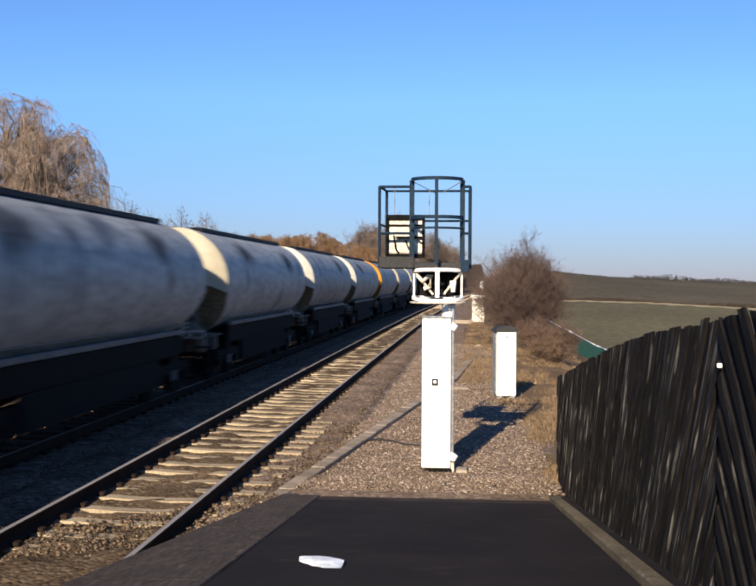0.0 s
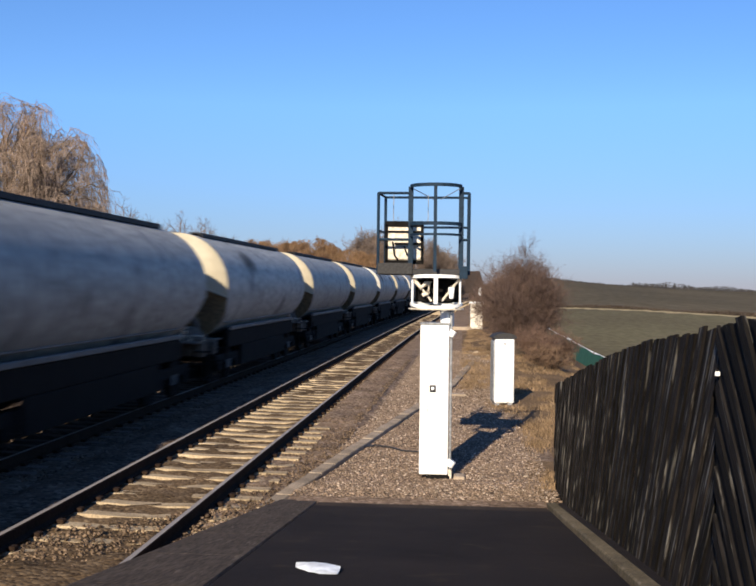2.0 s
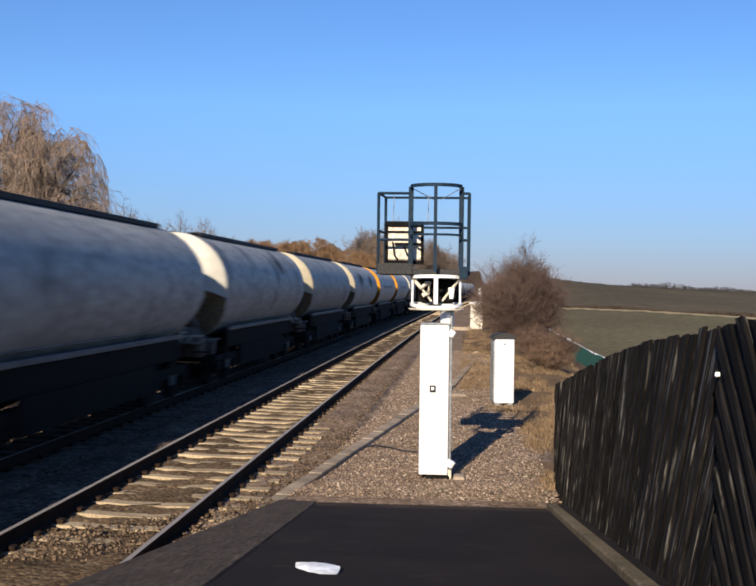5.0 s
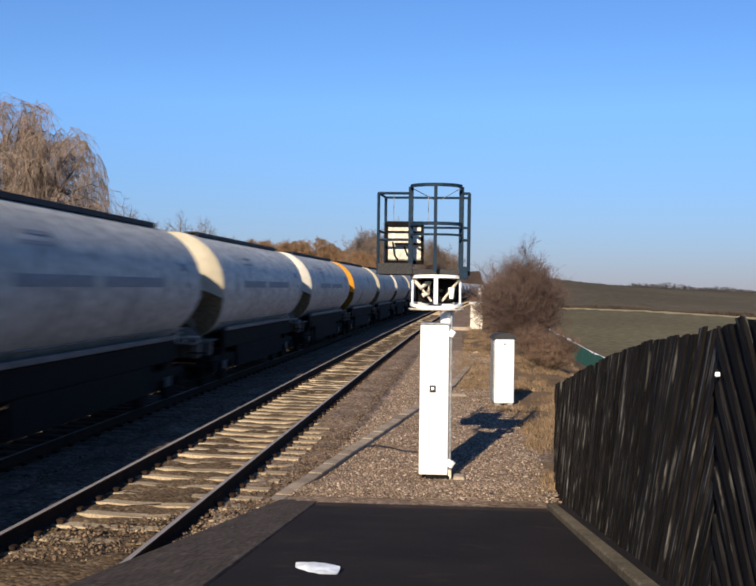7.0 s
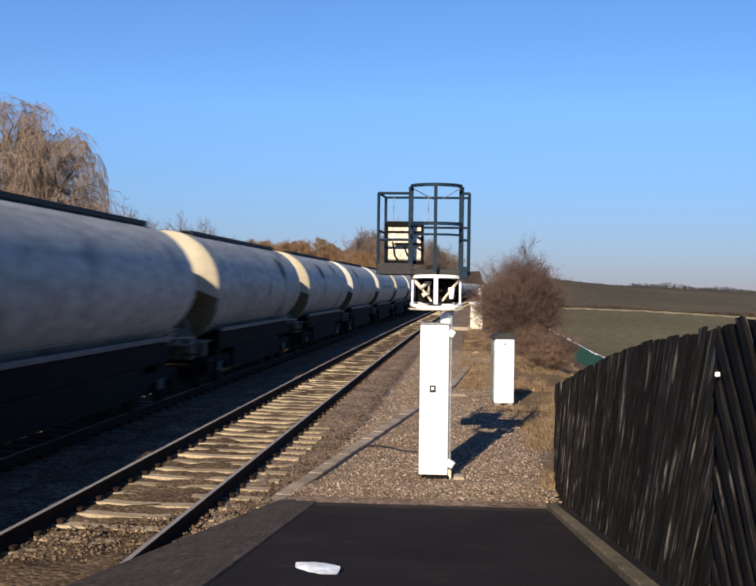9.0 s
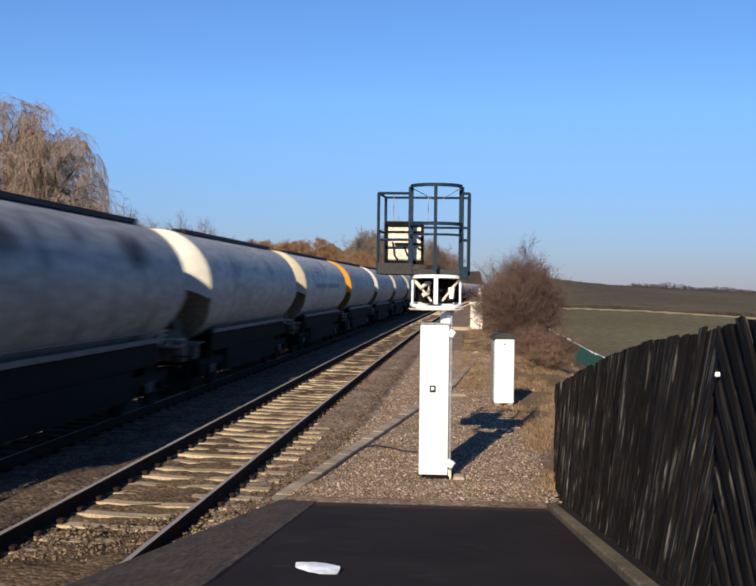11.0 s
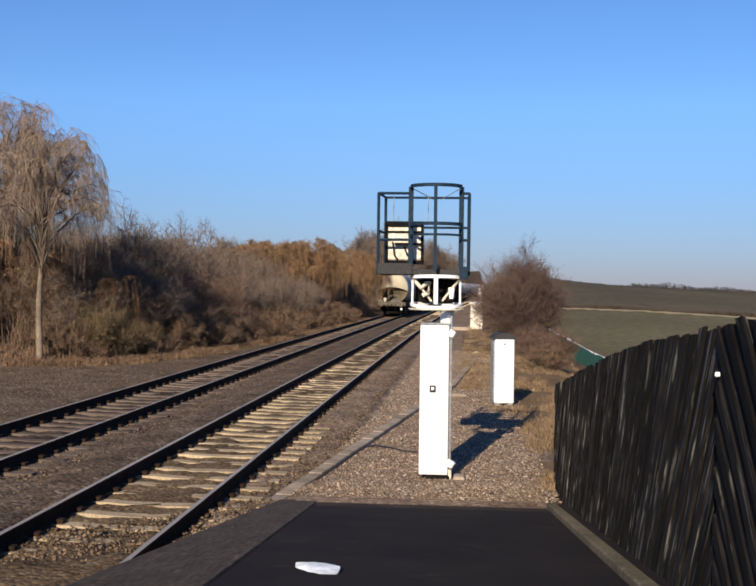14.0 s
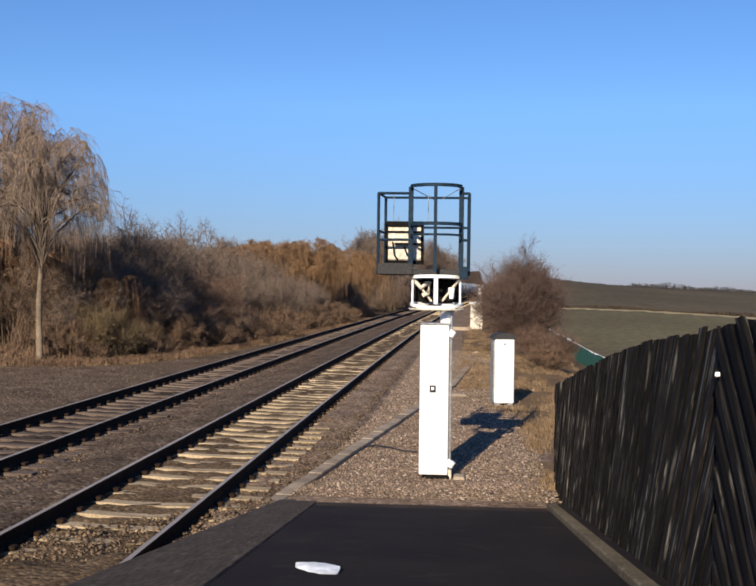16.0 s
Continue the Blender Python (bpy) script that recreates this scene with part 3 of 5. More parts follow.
# ---- cable trough ----
def build_trough():
    t = thing("cable_trough", "line of pale concrete cable trough lids", "cable trough")
    pts = [Vector((-2.36, 13.2, 0)), Vector((-1.98, 16.6, 0)), Vector((-0.97, 25.2, 0)), Vector((-0.25, 31.0, 0)), Vector((0.35, 40, 0))]
    for a, b in zip(pts, pts[1:]):
        d = b - a
        n = max(1, round(d.length / 0.92))
        ang = math.degrees(math.atan2(-d.x, d.y))
        for i in range(n):
            p = a + d * ((i + 0.5) / n)
            s = Shape().box(-0.10, 0.10, -d.length / n / 2 + 0.006, d.length / n / 2 - 0.006, -0.16, 0.0, 0.012)
            ob = part("trough_lid", s, TROUGH, t)
            ob.matrix_basis = pose(p.x, p.y, -0.165 + 0.006 * math.sin(i * 2.1), 0.3 * math.sin(i * 1.7), 0.5 * math.sin(i), ang)


build_trough()


def build_cable():
    c = thing("ground_cable", "thin black cable snaking over the gravel", "cable")
    pts = [(-1.72, 18.6), (-1.45, 18.9), (-1.2, 18.75), (-0.95, 18.45), (-0.7, 18.4), (-0.45, 18.2)]
    part("cable", Shape().tube([(x, y, -0.212 + 0.012 * math.sin(i * 1.3)) for i, (x, y) in enumerate(pts)], 0.014, 6), BLACK, c, "", True)


build_cable()


def build_loose_bits():
    s = new("broken_lid", Shape().box(-0.30, 0.28, -0.14, 0.14, 0.0, 0.07, 0.015).mesh("broken_lid", CONCRETE))
    s.matrix_basis = pose(-0.17, 28.2, GROUND - 0.005, 0, 2, 14)
    tagged(s, "broken pale trough lid lying on the gravel", "slab")
    for x, y, r in ((0.62, 47.0, 0.16), (1.05, 45.2, 0.11), (0.95, 16.3, 0.05), (1.1, 15.2, 0.045), (0.4, 22.2, 0.05)):
        n = Shape()
        ring = 8
        vs = [(0, 0, r * 0.6)]
        for k in range(ring):
            a = 2 * math.pi * k / ring
            q = r * (1 + 0.25 * math.sin(k * 2.3 + x))
            vs += [(q * math.cos(a), q * 0.8 * math.sin(a), r * 0.22), (q * 0.9 * math.cos(a), q * 0.75 * math.sin(a), -0.03)]
        fs = []
        for k in range(ring):
            i, j = 1 + 2 * k, 1 + 2 * ((k + 1) % ring)
            fs += [(0, i, j), (i, i + 1, j + 1, j)]
        ob = new("pale_stone", n.add(vs, fs).mesh("pale_stone", CONCRETE))
        ob.matrix_basis = pose(x, y, ground_z(x, y), 0, 0, x * 90)
        tagged(ob, "pale loose stone lying in the gravel", "stone", "loose stones")


build_loose_bits()


# ---- signal seen from behind ----
def build_signal():
    Y = 15.85
    g = thing("railway_signal", "railway signal on white base case with caged platform", "signal", pose(0, 0, 0))
    part("base_case", Shape().box(-0.595, -0.185, Y - 0.0, Y + 0.42, -0.17, 1.97, 0.012), WHITE, g, "tall white painted base case")
    part("case_lid", Shape().box(-0.605, -0.175, Y - 0.012, Y + 0.43, 1.974, 2.0, 0.008), GREY_CASE, g, "thin grey lid")
    part("plinth", Shape().box(-0.50, -0.14, Y + 0.03, Y + 0.4, -0.45, -0.174, 0.02), DARKSTEEL, g, "dark plinth")
    badge = part("badge", Shape().box(-0.455, -0.365, Y - 0.014, Y - 0.002, 1.01, 1.11, 0.004), BLACK, g, "small dark square badge")
    part("badge_centre", Shape().box(-0.43, -0.39, Y - 0.02, Y - 0.0145, 1.045, 1.085, 0.003), WHITE, badge)
    part("keyhole", Shape().box(-0.482, -0.474, Y - 0.008, Y - 0.001, 0.72, 0.83, 0.002), GREY_CASE, g)
    part("post", Shape().tube([(-0.22, Y + 0.2, 1.95), (-0.22, Y + 0.2, 2.27)], 0.1, 14), WHITE, g, "pale round post", True)
    part("post_clamp", Shape().tube([(-0.22, Y + 0.2, 2.16), (-0.22, Y + 0.2, 2.2)], 0.12, 14), GREY_CASE, g)
    part("conduit", Shape().tube([(-0.155, Y + 0.06, -0.3), (-0.155, Y + 0.06, 2.2)], 0.018, 8), GREY_CASE, g, "grey conduit pipe")
    for z, r in ((1.86, 0.05), (0.0, 0.06)):
        part("conduit_joint", Shape().tube([(-0.17, Y + 0.04, z - 0.05), (-0.12, Y + 0.04, z + 0.03)], r, 10), WHITE, g, "white conduit joint", True)
    part("conduit_foot", Shape().tube([(-0.155, Y + 0.06, -0.32), (-0.155, Y + 0.06, -0.1)], 0.028, 8), WHITE_DULL, g)
    # drum-shaped bracket
    cx, cy, r = -0.38, Y + 0.22, 0.38
    for z, h in ((2.68, 0.045), (2.30, 0.042)):
        pts = arc(cx, cy, r, 0, 360, z, 28)[:-1]
        s = Shape()
        vs = []
        for x, y, _ in pts:
            dx, dy = (x - cx) / r, (y - cy) / r
            zz = z + (0.018 if z > 2.5 else -0.045) * max(0.0, -dy)  # the hoops bow at the front
            vs += [(x, y, zz - h / 2), (x, y, zz + h / 2), (x - dx * 0.05, y - dy * 0.05, zz + h / 2), (x - dx * 0.05, y - dy * 0.05, zz - h / 2)]
        k = len(pts)
        s.add(vs, [(i * 4 + j, i * 4 + (j + 1) % 4, ((i + 1) % k) * 4 + (j + 1) % 4, ((i + 1) % k) * 4 + j) for i in range(k) for j in range(4)])
        part("ring", s, WHITE, g, "white steel ring", True)
    part("lower_ring", Shape().tube(arc(cx, cy, r + 0.01, 0, 360, 2.225, 28)[:-1], 0.014, 6, close=True), WHITE_DULL, g, "thin lower ring", True)
    for a in (-90, -168, -12, 60, 120):
        x, y = cx + (r - 0.03) * math.cos(radians(a)), cy + (r - 0.03) * math.sin(radians(a))
        w = 0.03 if a == -90 else 0.014
        part("bracket_upright", Shape().box(x - w, x + w, y - 0.02, y + 0.02, 2.30, 2.68, 0.006), WHITE, g)
    for x0, x1 in ((-0.70, -0.45), (-0.05, -0.3)):
        part("brace", Shape().tube([(x0, Y + 0.08, 2.66), (x1, Y + 0.2, 2.34)], 0.018, 8), WHITE_DULL, g)
    part("drive_housing", Shape().box(-0.70, -0.06, Y + 0.44, Y + 0.58, 2.31, 2.66, 0.03), DARKSTEEL, g, "dark drive housing under platform", True)
    part("cable_loop", Shape().tube([(-0.68, Y + 0.1, 2.62), (-0.60, Y + 0.1, 2.53), (-0.52, Y + 0.12, 2.60), (-0.47, Y + 0.12, 2.62), (-0.50, Y + 0.12, 2.45), (-0.58, Y + 0.12, 2.42)], 0.032, 8), WHITE_DULL, g, "pale looped cable", True)
    part("stub_lamp", Shape().tube([(-0.16, Y + 0.02, 2.38), (-0.16, Y + 0.02, 2.54)], [0.03, 0.05], 10), WHITE, g)
    # platform
    part("platform_floor", Shape().box(-1.22, 0.06, Y - 0.02, Y + 0.95, 2.715, 2.80, 0.012), GRATING, g, "grey steel platform grating")
    part("toe_board", Shape().box(-1.22, -0.72, Y - 0.05, Y - 0.024, 2.72, 2.88, 0.006), GRATING, g, "low toe board")
    part("toe_board", Shape().box(-0.05, 0.07, Y - 0.05, Y - 0.024, 2.66, 2.84, 0.006), CAGE, g)
    # cage
    rr, ccx, ccy = 0.375, -0.395, Y + 0.12

    def flat_ring(z, h, a0, a1, name="hoop"):
        s = Shape()
        pts = arc(ccx, ccy, rr, a0, a1, z, 22)
        vs = []
        for x, y, _ in pts:
            dx, dy = (x - ccx) / rr, (y - ccy) / rr
            vs += [(x, y, z - h / 2), (x, y, z + h / 2), (x - dx * 0.012, y - dy * 0.012, z + h / 2), (x - dx * 0.012, y - dy * 0.012, z - h / 2)]
        k = len(pts)
        s.add(vs, [(i * 4 + j, i * 4 + (j + 1) % 4, (i + 1) * 4 + (j + 1) % 4, (i + 1) * 4 + j) for i in range(k - 1) for j in range(4)] + [(3, 2, 1, 0), (k * 4 - 4, k * 4 - 3, k * 4 - 2, k * 4 - 1)])
        part(name, s, CAGE, g)
    for z in (3.985, 3.44, 3.285):
        flat_ring(z, 0.05 if z > 3.3 else 0.032, 180, 360)
    for a in (180, 270, 360):
        x, y = ccx + (rr - 0.012) * math.cos(radians(a)), ccy + (rr - 0.012) * math.sin(radians(a))
        w = 0.036 if a != 270 else 0.024
        part("cage_upright", Shape().box(x - w, x + w, y - 0.006, y + 0.006, 2.76, 3.985, 0.004), CAGE, g)
    for x0, x1 in ((-1.225, -0.77), (-0.02, 0.08)):
        for z in (3.89, 3.22):
            part("guard_rail", Shape().tube([(x0, Y + 0.12, z), (x1, Y + 0.12, z)], 0.02, 8), CAGE, g)
    for x in (-1.225, 0.08):
        part("corner_post", Shape().tube([(x, Y + 0.12, 2.72), (x, Y + 0.12, 3.89)], 0.022, 8), CAGE, g)
        part("corner_post", Shape().tube([(x * 0.96, Y + 0.9, 2.72), (x * 0.96, Y + 0.9, 3.89)], 0.022, 8), CAGE, g)
        for z in (3.89, 3.35):
            part("side_rail", Shape().tube([(x, Y + 0.12, z), (x * 0.96, Y + 0.9, z)], 0.018, 8), CAGE, g)
    for z in (3.89, 3.44):
        part("back_rail", Shape().tube([(-1.17, Y + 0.9, z), (0.07, Y + 0.9, z)], 0.018, 8), CAGE, g)
    for x0, x1 in ((-0.72, -0.45), (-0.07, -0.34)):
        part("stay", Shape().tube([(x0, Y + 0.1, 3.95), (x1, Y + 0.85, 3.86)], 0.006, 6), GREY_CASE, g)
    for x in (-1.03, -0.52):
        part("hanger", Shape().tube([(x, Y + 0.5, 3.5), (x, Y + 0.5, 3.9)], 0.006, 6), GREY_CASE, g)
    # signal head
    head = part("head_case", Shape().box(-1.12, -0.60, Y + 0.36, Y + 0.62, 2.93, 3.46, 0.02), WHITE_DULL, g, "white signal head case seen from behind")
    for x0, x1, z0, z1 in ((-1.14, -0.575, 3.42, 3.50), (-1.14, -0.575, 2.87, 2.93), (-1.145, -1.10, 2.9, 3.45), (-0.62, -0.575, 2.9, 3.45)):
        part("head_frame", Shape().box(x0, x1, Y + 0.335, Y + 0.355, z0, z1, 0.006), DARKSTEEL, head, "dark frame")
    part("hinge_bar", Shape().box(-1.1, -0.6, Y + 0.338, Y + 0.356, 3.33, 3.36, 0.004), DARKSTEEL, head)
    part("handle_bar", Shape().box(-1.0, -0.62, Y + 0.31, Y + 0.33, 3.15, 3.185, 0.004), DARKSTEEL, head)
    part("head_cap", Shape().box(-0.80, -0.74, Y + 0.35, Y + 0.45, 3.47, 3.55, 0.01), DARKSTEEL, head)
    part("cable", Shape().tube([(-1.03, Y + 0.33, 3.2), (-1.0, Y + 0.32, 3.0), (-0.95, Y + 0.33, 2.93)], 0.014, 6), DARKSTEEL, head)
    part("cable", Shape().tube([(-0.86, Y + 0.33, 3.13), (-0.82, Y + 0.32, 3.02), (-0.76, Y + 0.33, 2.95)], 0.014, 6), DARKSTEEL, head)
    part("seam", Shape().tube([(-0.77, Y + 0.345, 2.96), (-0.77, Y + 0.345, 3.42)], 0.008, 6), GREY_CASE, head)
    for ob in g.children:  # the upper works sit a little down on the post
        if ob.data and min(v.co.z for v in ob.data.vertices) > 2.2:
            ob.matrix_basis = pose(0, 0, -0.03)
    slab = new("footing_slab", Shape().box(-0.10, 0.06, Y + 0.0, Y + 0.3, -0.3, -0.19, 0.015).mesh("footing_slab", CONCRETE))
    tagged(slab, "small pale concrete slab set in the gravel", "slab")


build_signal()


# ---- equipment cabinets ----
def build_cabinet(x, y, w, d, h, rz, label, top, paint=None):
    paint = paint or WHITE
    g = thing("equipment_cabinet", label, "cabinet", pose(x, y, GROUND, 0, 0, rz), "lineside cabinets")
    part("body", Shape().box(-w / 2, w / 2, 0.0, d, 0.06, h, 0.015), paint, g)
    part("door", Shape().box(-w / 2 + 0.02, w / 2 - 0.02, -0.022, -0.003, 0.10, h - 0.04, 0.008), paint, g, "flat plain door")
    part("side_panel", Shape().box(-w / 2 - 0.03, -w / 2 - 0.002, 0.03, d - 0.03, 0.10, h - 0.06, 0.008), GREY_CASE, g, "grey side panel")
    for sx in (-1, 1):
        part("foot", Shape().box(sx * (w / 2 - 0.08) - 0.06, sx * (w / 2 - 0.08) + 0.06, 0.02, d - 0.02, -0.12, 0.058, 0.01), GREY_CASE, g)
    s = Shape()
    if top == "curved":
        n, vs, fs = 12, [], []
        for i in range(n + 1):
            a = math.pi * i / n
            for yy in (-0.05, d + 0.05):
                vs.append((-(w / 2 + 0.05) * math.cos(a), yy, h + 0.005 + 0.13 * math.sin(a)))
        for i in range(n):
            fs.append((2 * i, 2 * i + 1, 2 * i + 3, 2 * i + 2))
        fs += [tuple(2 * i for i in range(n + 1)), tuple(2 * i + 1 for i in range(n, -1, -1)), (0, 2 * n, 2 * n + 1, 1)]
        part("roof", s.add(vs, fs), GRATING, g, "curved dark grey roof")
    else:
        part("roof", s.box(-w / 2 - 0.1, w / 2 + 0.1, -0.1, d + 0.1, h + 0.002, h + 0.12, 0.03), WHITE, g, "flat overhanging white roof")
    part("latch", Shape().box(-0.03, 0.03, -0.035, -0.024, h - 0.14, h - 0.10, 0.004), GREY_CASE, g)
    return g


build_cabinet(1.0, 26.1, 0.46, 0.42, 1.57, 10, "narrow white lineside cabinet with curved grey roof", "curved")
build_cabinet(0.92 , 73.2, 0.78, 0.7, 1.72, 0, "pale cream lineside cabinet with white roof", "flat", WHITE_DULL)


def build_far_bits():
    m = thing("marker_post", "short white lineside marker post", "post", pose(1.25, 80, GROUND))
    part("stem", Shape().tube([(0, 0, -0.2), (0, 0, 2.2)], 0.06, 8), GREY_CASE, m)
    part("marker_head", Shape().tube([(0, 0, 2.2), (0, 0, 2.75)], [0.13, 0.12], 10), WHITE, m, "white rounded marker head", True)
    w = thing("low_wall", "low pale concrete edging wall", "wall", pose(-0.1, 72.4, GROUND))
    part("wall_block", Shape().box(-0.7, 0.7, 0, 0.3, -0.2, 0.22, 0.02), CONCRETE, w)


build_far_bits()


def build_netting():
    n = thing("debris_netting", "sagging dark green netting fence on the bank", "netting")
    s = Shape()
    k, vs, fs = 14, [], []

    def line(t):
        t = 1.4 * t - 0.4
        x, y = 5.35 + 1.35 * t, 70 - 16 * t
        return x, y, ground_z(x, y)
    for i in range(k + 1):
        x, y, z = line(i / k)
        for u in (0, 0.5, 1):
            vs.append((x + 0.25 * u, y, z - 0.05 + 0.8 * u + 0.04 * math.sin(i * 1.9 + u)))
    for i in range(k):
        for u in range(2):
            a = i * 3 + u
            fs.append((a, a + 3, a + 4, a + 1))
    part("net", s.add(vs, fs).add([(x + 0.02, y, z) for x, y, z in vs], [f[::-1] for f in fs]), NET, n)
    for i in range(0, k + 1, 3):
        x, y, z = line(i / k)
        part("stake", Shape().tube([(x + 0.05, y, z - 0.2), (x + 0.3, y, z + 0.85)], 0.03, 6), BARK, n)
    p = thing("white_pipe", "long white plastic pipe resting along the netting", "pipe")
    pts = []
    for t in (0.02, 0.16, 0.3, 0.5, 0.75, 1.04):
        x, y, z = line(t)
        pts.append((x + 0.34, y, z + 0.74 + 0.06 * math.sin(t * 14)))
    part("pipe", Shape().tube(pts, 0.06, 8), WHITE, p, "", True)


build_netting()



# ---- train ----
PITCH, LENGTH, SPEED, REAR_AT = 14.98, 12.7, 29.5, 25.09  # metres, m/s; rear of the last wagon at 11.5 s
ACCEL = -0.026
TR, TZ = 1.35, 2.44
LIP = 2.55


def lip_z(x):
    return LIP - 0.32 * (x / TR) ** 2


def rim_y(x, z):
    return max(0.0, (lip_z(x) - z) * 0.8)


def hollow(x, z):
    """Depth of the hollow in the lower end, behind its rim."""
    return 0.1 * max(0.0, 1 - (x * x + (z - TZ) ** 2) / TR ** 2) ** 0.6


def tank_shape():
    s = Shape()
    n = 48
    vs, fs = [], []
    stations = 9
    for k in range(stations):
        for i in range(n):
            a = 2 * math.pi * i / n
            x, z = TR * math.sin(a), TZ + TR * math.cos(a)
            e = rim_y(x, z)
            y = e + (LENGTH - 2 * e) * k / (stations - 1)
            vs.append((x, y, z))
    for k in range(stations - 1):
        for i in range(n):
            a, b = k * n + i, k * n + (i + 1) % n
            fs.append((a, b, b + n, a + n))
    return s.add(vs, fs)


def end_shapes(front):
    """The bulging upper hood and the inward-sloping lower end of the tank."""
    def place(x, y, z):
        return (x, LENGTH - y, z) if front else (x, y, z)
    hood, low = Shape(), Shape()
    m, k = 24, 10
    hv, lv = [], []
    for i in range(m + 1):
        x = TR * math.sin(math.pi * (i / m - 0.5))
        half = math.sqrt(max(0, TR * TR - x * x))
        zl, zt, zb = lip_z(x), TZ + half, TZ - half
        zl_h = min(zl, zt)
        for j in range(k + 1):
            z = zl_h + (zt - zl_h) * j / k
            r2 = (x * x + (z - TZ) ** 2) / TR ** 2
            hv.append(place(x, -0.28 * max(0, 1 - r2) ** 0.75 - 0.004, z))
        zl_l = max(zl_h, zb)
        for j in range(k + 1):
            z = zb + (zl_l - zb) * j / k
            lv.append(place(x, rim_y(x, z) + hollow(x, z) + 0.004, z))
    fs = []
    for i in range(m):
        for j in range(k):
            a = i * (k + 1) + j
            f = (a, a + k + 1, a + k + 2, a + 1)
            fs.append(f[::-1] if front else f)
    hood.add(hv, fs)
    # underside lip of the hood
    uv, uf = [], []
    for i in range(m + 1):
        x = TR * math.sin(math.pi * (i / m - 0.5))
        z = lip_z(x)
        r2 = (x * x + (z - TZ) ** 2) / TR ** 2
        y = -0.28 * max(0, 1 - r2) ** 0.75
        uv += [place(x, y - 0.004, z), place(x, y - 0.03, z - 0.035), place(x, hollow(x, z) + 0.05, z - 0.02)]
    for i in range(m):
        a = i * 3
        for j in range(2):
            uf.append((a + j, a + j + 1, a + j + 4, a + j + 3))
    hood.add(uv, uf)
    low.add(lv, fs)
    return hood, low


def wagon_parts():
    """The meshes that all wagons share."""
    me = {}
    me["tank"] = tank_shape().mesh("tank", TANK, True)
    me["tank_pale"] = tank_shape().mesh("tank", TANK_PALE, True)
    for side, front in (("rear", False), ("front", True)):
        hood, low = end_shapes(front)
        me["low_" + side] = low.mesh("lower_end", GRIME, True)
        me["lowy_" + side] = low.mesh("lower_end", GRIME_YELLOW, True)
        for key, mat in (("cream", CREAM), ("white", OFFWHITE), ("yellow", YELLOW)):
            me["hood_%s_%s" % (key, side)] = hood.mesh("end_hood", mat, True)
    # roof walkway
    s = Shape()
    for x0, x1 in ((-0.42, -0.16), (0.16, 0.42)):
        s.box(x0, x1, 0.7, LENGTH - 0.7, TZ + TR + 0.012, TZ + TR + 0.042, 0.008)
    for i in range(9):
        y = 0.9 + (LENGTH - 1.8) * i / 8
        s.box(-0.45, 0.45, y - 0.04, y + 0.04, TZ + TR - 0.10, TZ + TR + 0.010, 0.008)
    s.box(0.42, 0.47, 0.7, LENGTH - 0.7, TZ + TR - 0.06, TZ + TR + 0.040, 0.006)
    s.box(-0.47, -0.42, 0.7, LENGTH - 0.7, TZ + TR - 0.06, TZ + TR + 0.040, 0.006)
    me["walkway"] = s.mesh("roof_walkway", WALKWAY)
    me["hatch"] = Shape().tube([(0, 0, TZ + TR - 0.05), (0, 0, TZ + TR + 0.045), (0, 0, TZ + TR + 0.058)], [0.3, 0.3, 0.22], 16).mesh("roof_hatch", TANK, True)
    me["sill"] = Shape().box(-0.05, 0.05, 1.35, LENGTH - 1.35, 1.345, 1.445, 0.015).mesh("side_sill", SILL)
    me["rib"] = Shape().box(-0.03, 0.03, 1.1, LENGTH - 1.1, 1.40, 1.44, 0.01).mesh("side_strip", SILL)
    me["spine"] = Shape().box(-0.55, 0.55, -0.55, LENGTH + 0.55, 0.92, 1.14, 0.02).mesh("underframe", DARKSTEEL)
    me["beam"] = Shape().box(-1.22, 1.22, -0.09, 0.09, 0.84, 1.16, 0.02).mesh("buffer_beam", DUSTSTEEL)
    b = Shape().tube([(0, 0.0, 1.03), (0, -0.34, 1.03)], 0.11, 14)
    b.tube([(0, -0.34, 1.03), (0, -0.52, 1.03)], 0.075, 14)
    b.tube([(0, -0.52, 1.03), (0, -0.56, 1.03), (0, -0.575, 1.03)], [0.22, 0.22, 0.17], 18)
    me["buffer"] = b.mesh("buffer", DUSTSTEEL, True)
    me["hook"] = Shape().tube([(0, -0.1, 0.98), (0, -0.32, 0.98), (0, -0.36, 0.86), (0, -0.3, 0.6)], [0.05, 0.045, 0.035, 0.03], 8).mesh("coupling", DARKSTEEL, True)
    me["hose"] = Shape().tube([(0, -0.09, 1.0), (0, -0.2, 0.98), (0, -0.24, 0.8), (0, -0.18, 0.55), (0, -0.12, 0.5)], 0.035, 8).mesh("brake_hose", DARKSTEEL, True)
    # bogie
    s = Shape()
    for sx in (-1.0, 1.0):
        s.box(sx - 0.06, sx + 0.06, -1.35, 1.35, 0.52, 0.74, 0.03)
        for sy in (-1, 1):
            s.box(sx - 0.09, sx + 0.09, sy - 0.19, sy + 0.19, 0.34, 0.60, 0.03)
        s.box(sx - 0.07, sx + 0.07, -0.28, 0.28, 0.36, 0.56, 0.03)
    s.box(-1.05, 1.05, -0.22, 0.22, 0.60, 0.88, 0.03)
    s.box(-0.58, 0.58, -1.45, 1.45, 0.16, 0.36, 0.03)
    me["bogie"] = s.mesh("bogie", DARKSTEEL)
    s = Shape()
    for k in range(4):
        s.tube([(1.07, 0.09 * k - 0.135, 0.38), (1.07, 0.09 * k - 0.135, 0.58)], 0.035, 8)
    me["spring"] = s.mesh("spring_nest", SILL)
    w = Shape().tube([(-0.07, 0, 0), (-0.05, 0, 0), (0.03, 0, 0), (0.07, 0, 0)], [0.44, 0.49, 0.46, 0.455], 26)
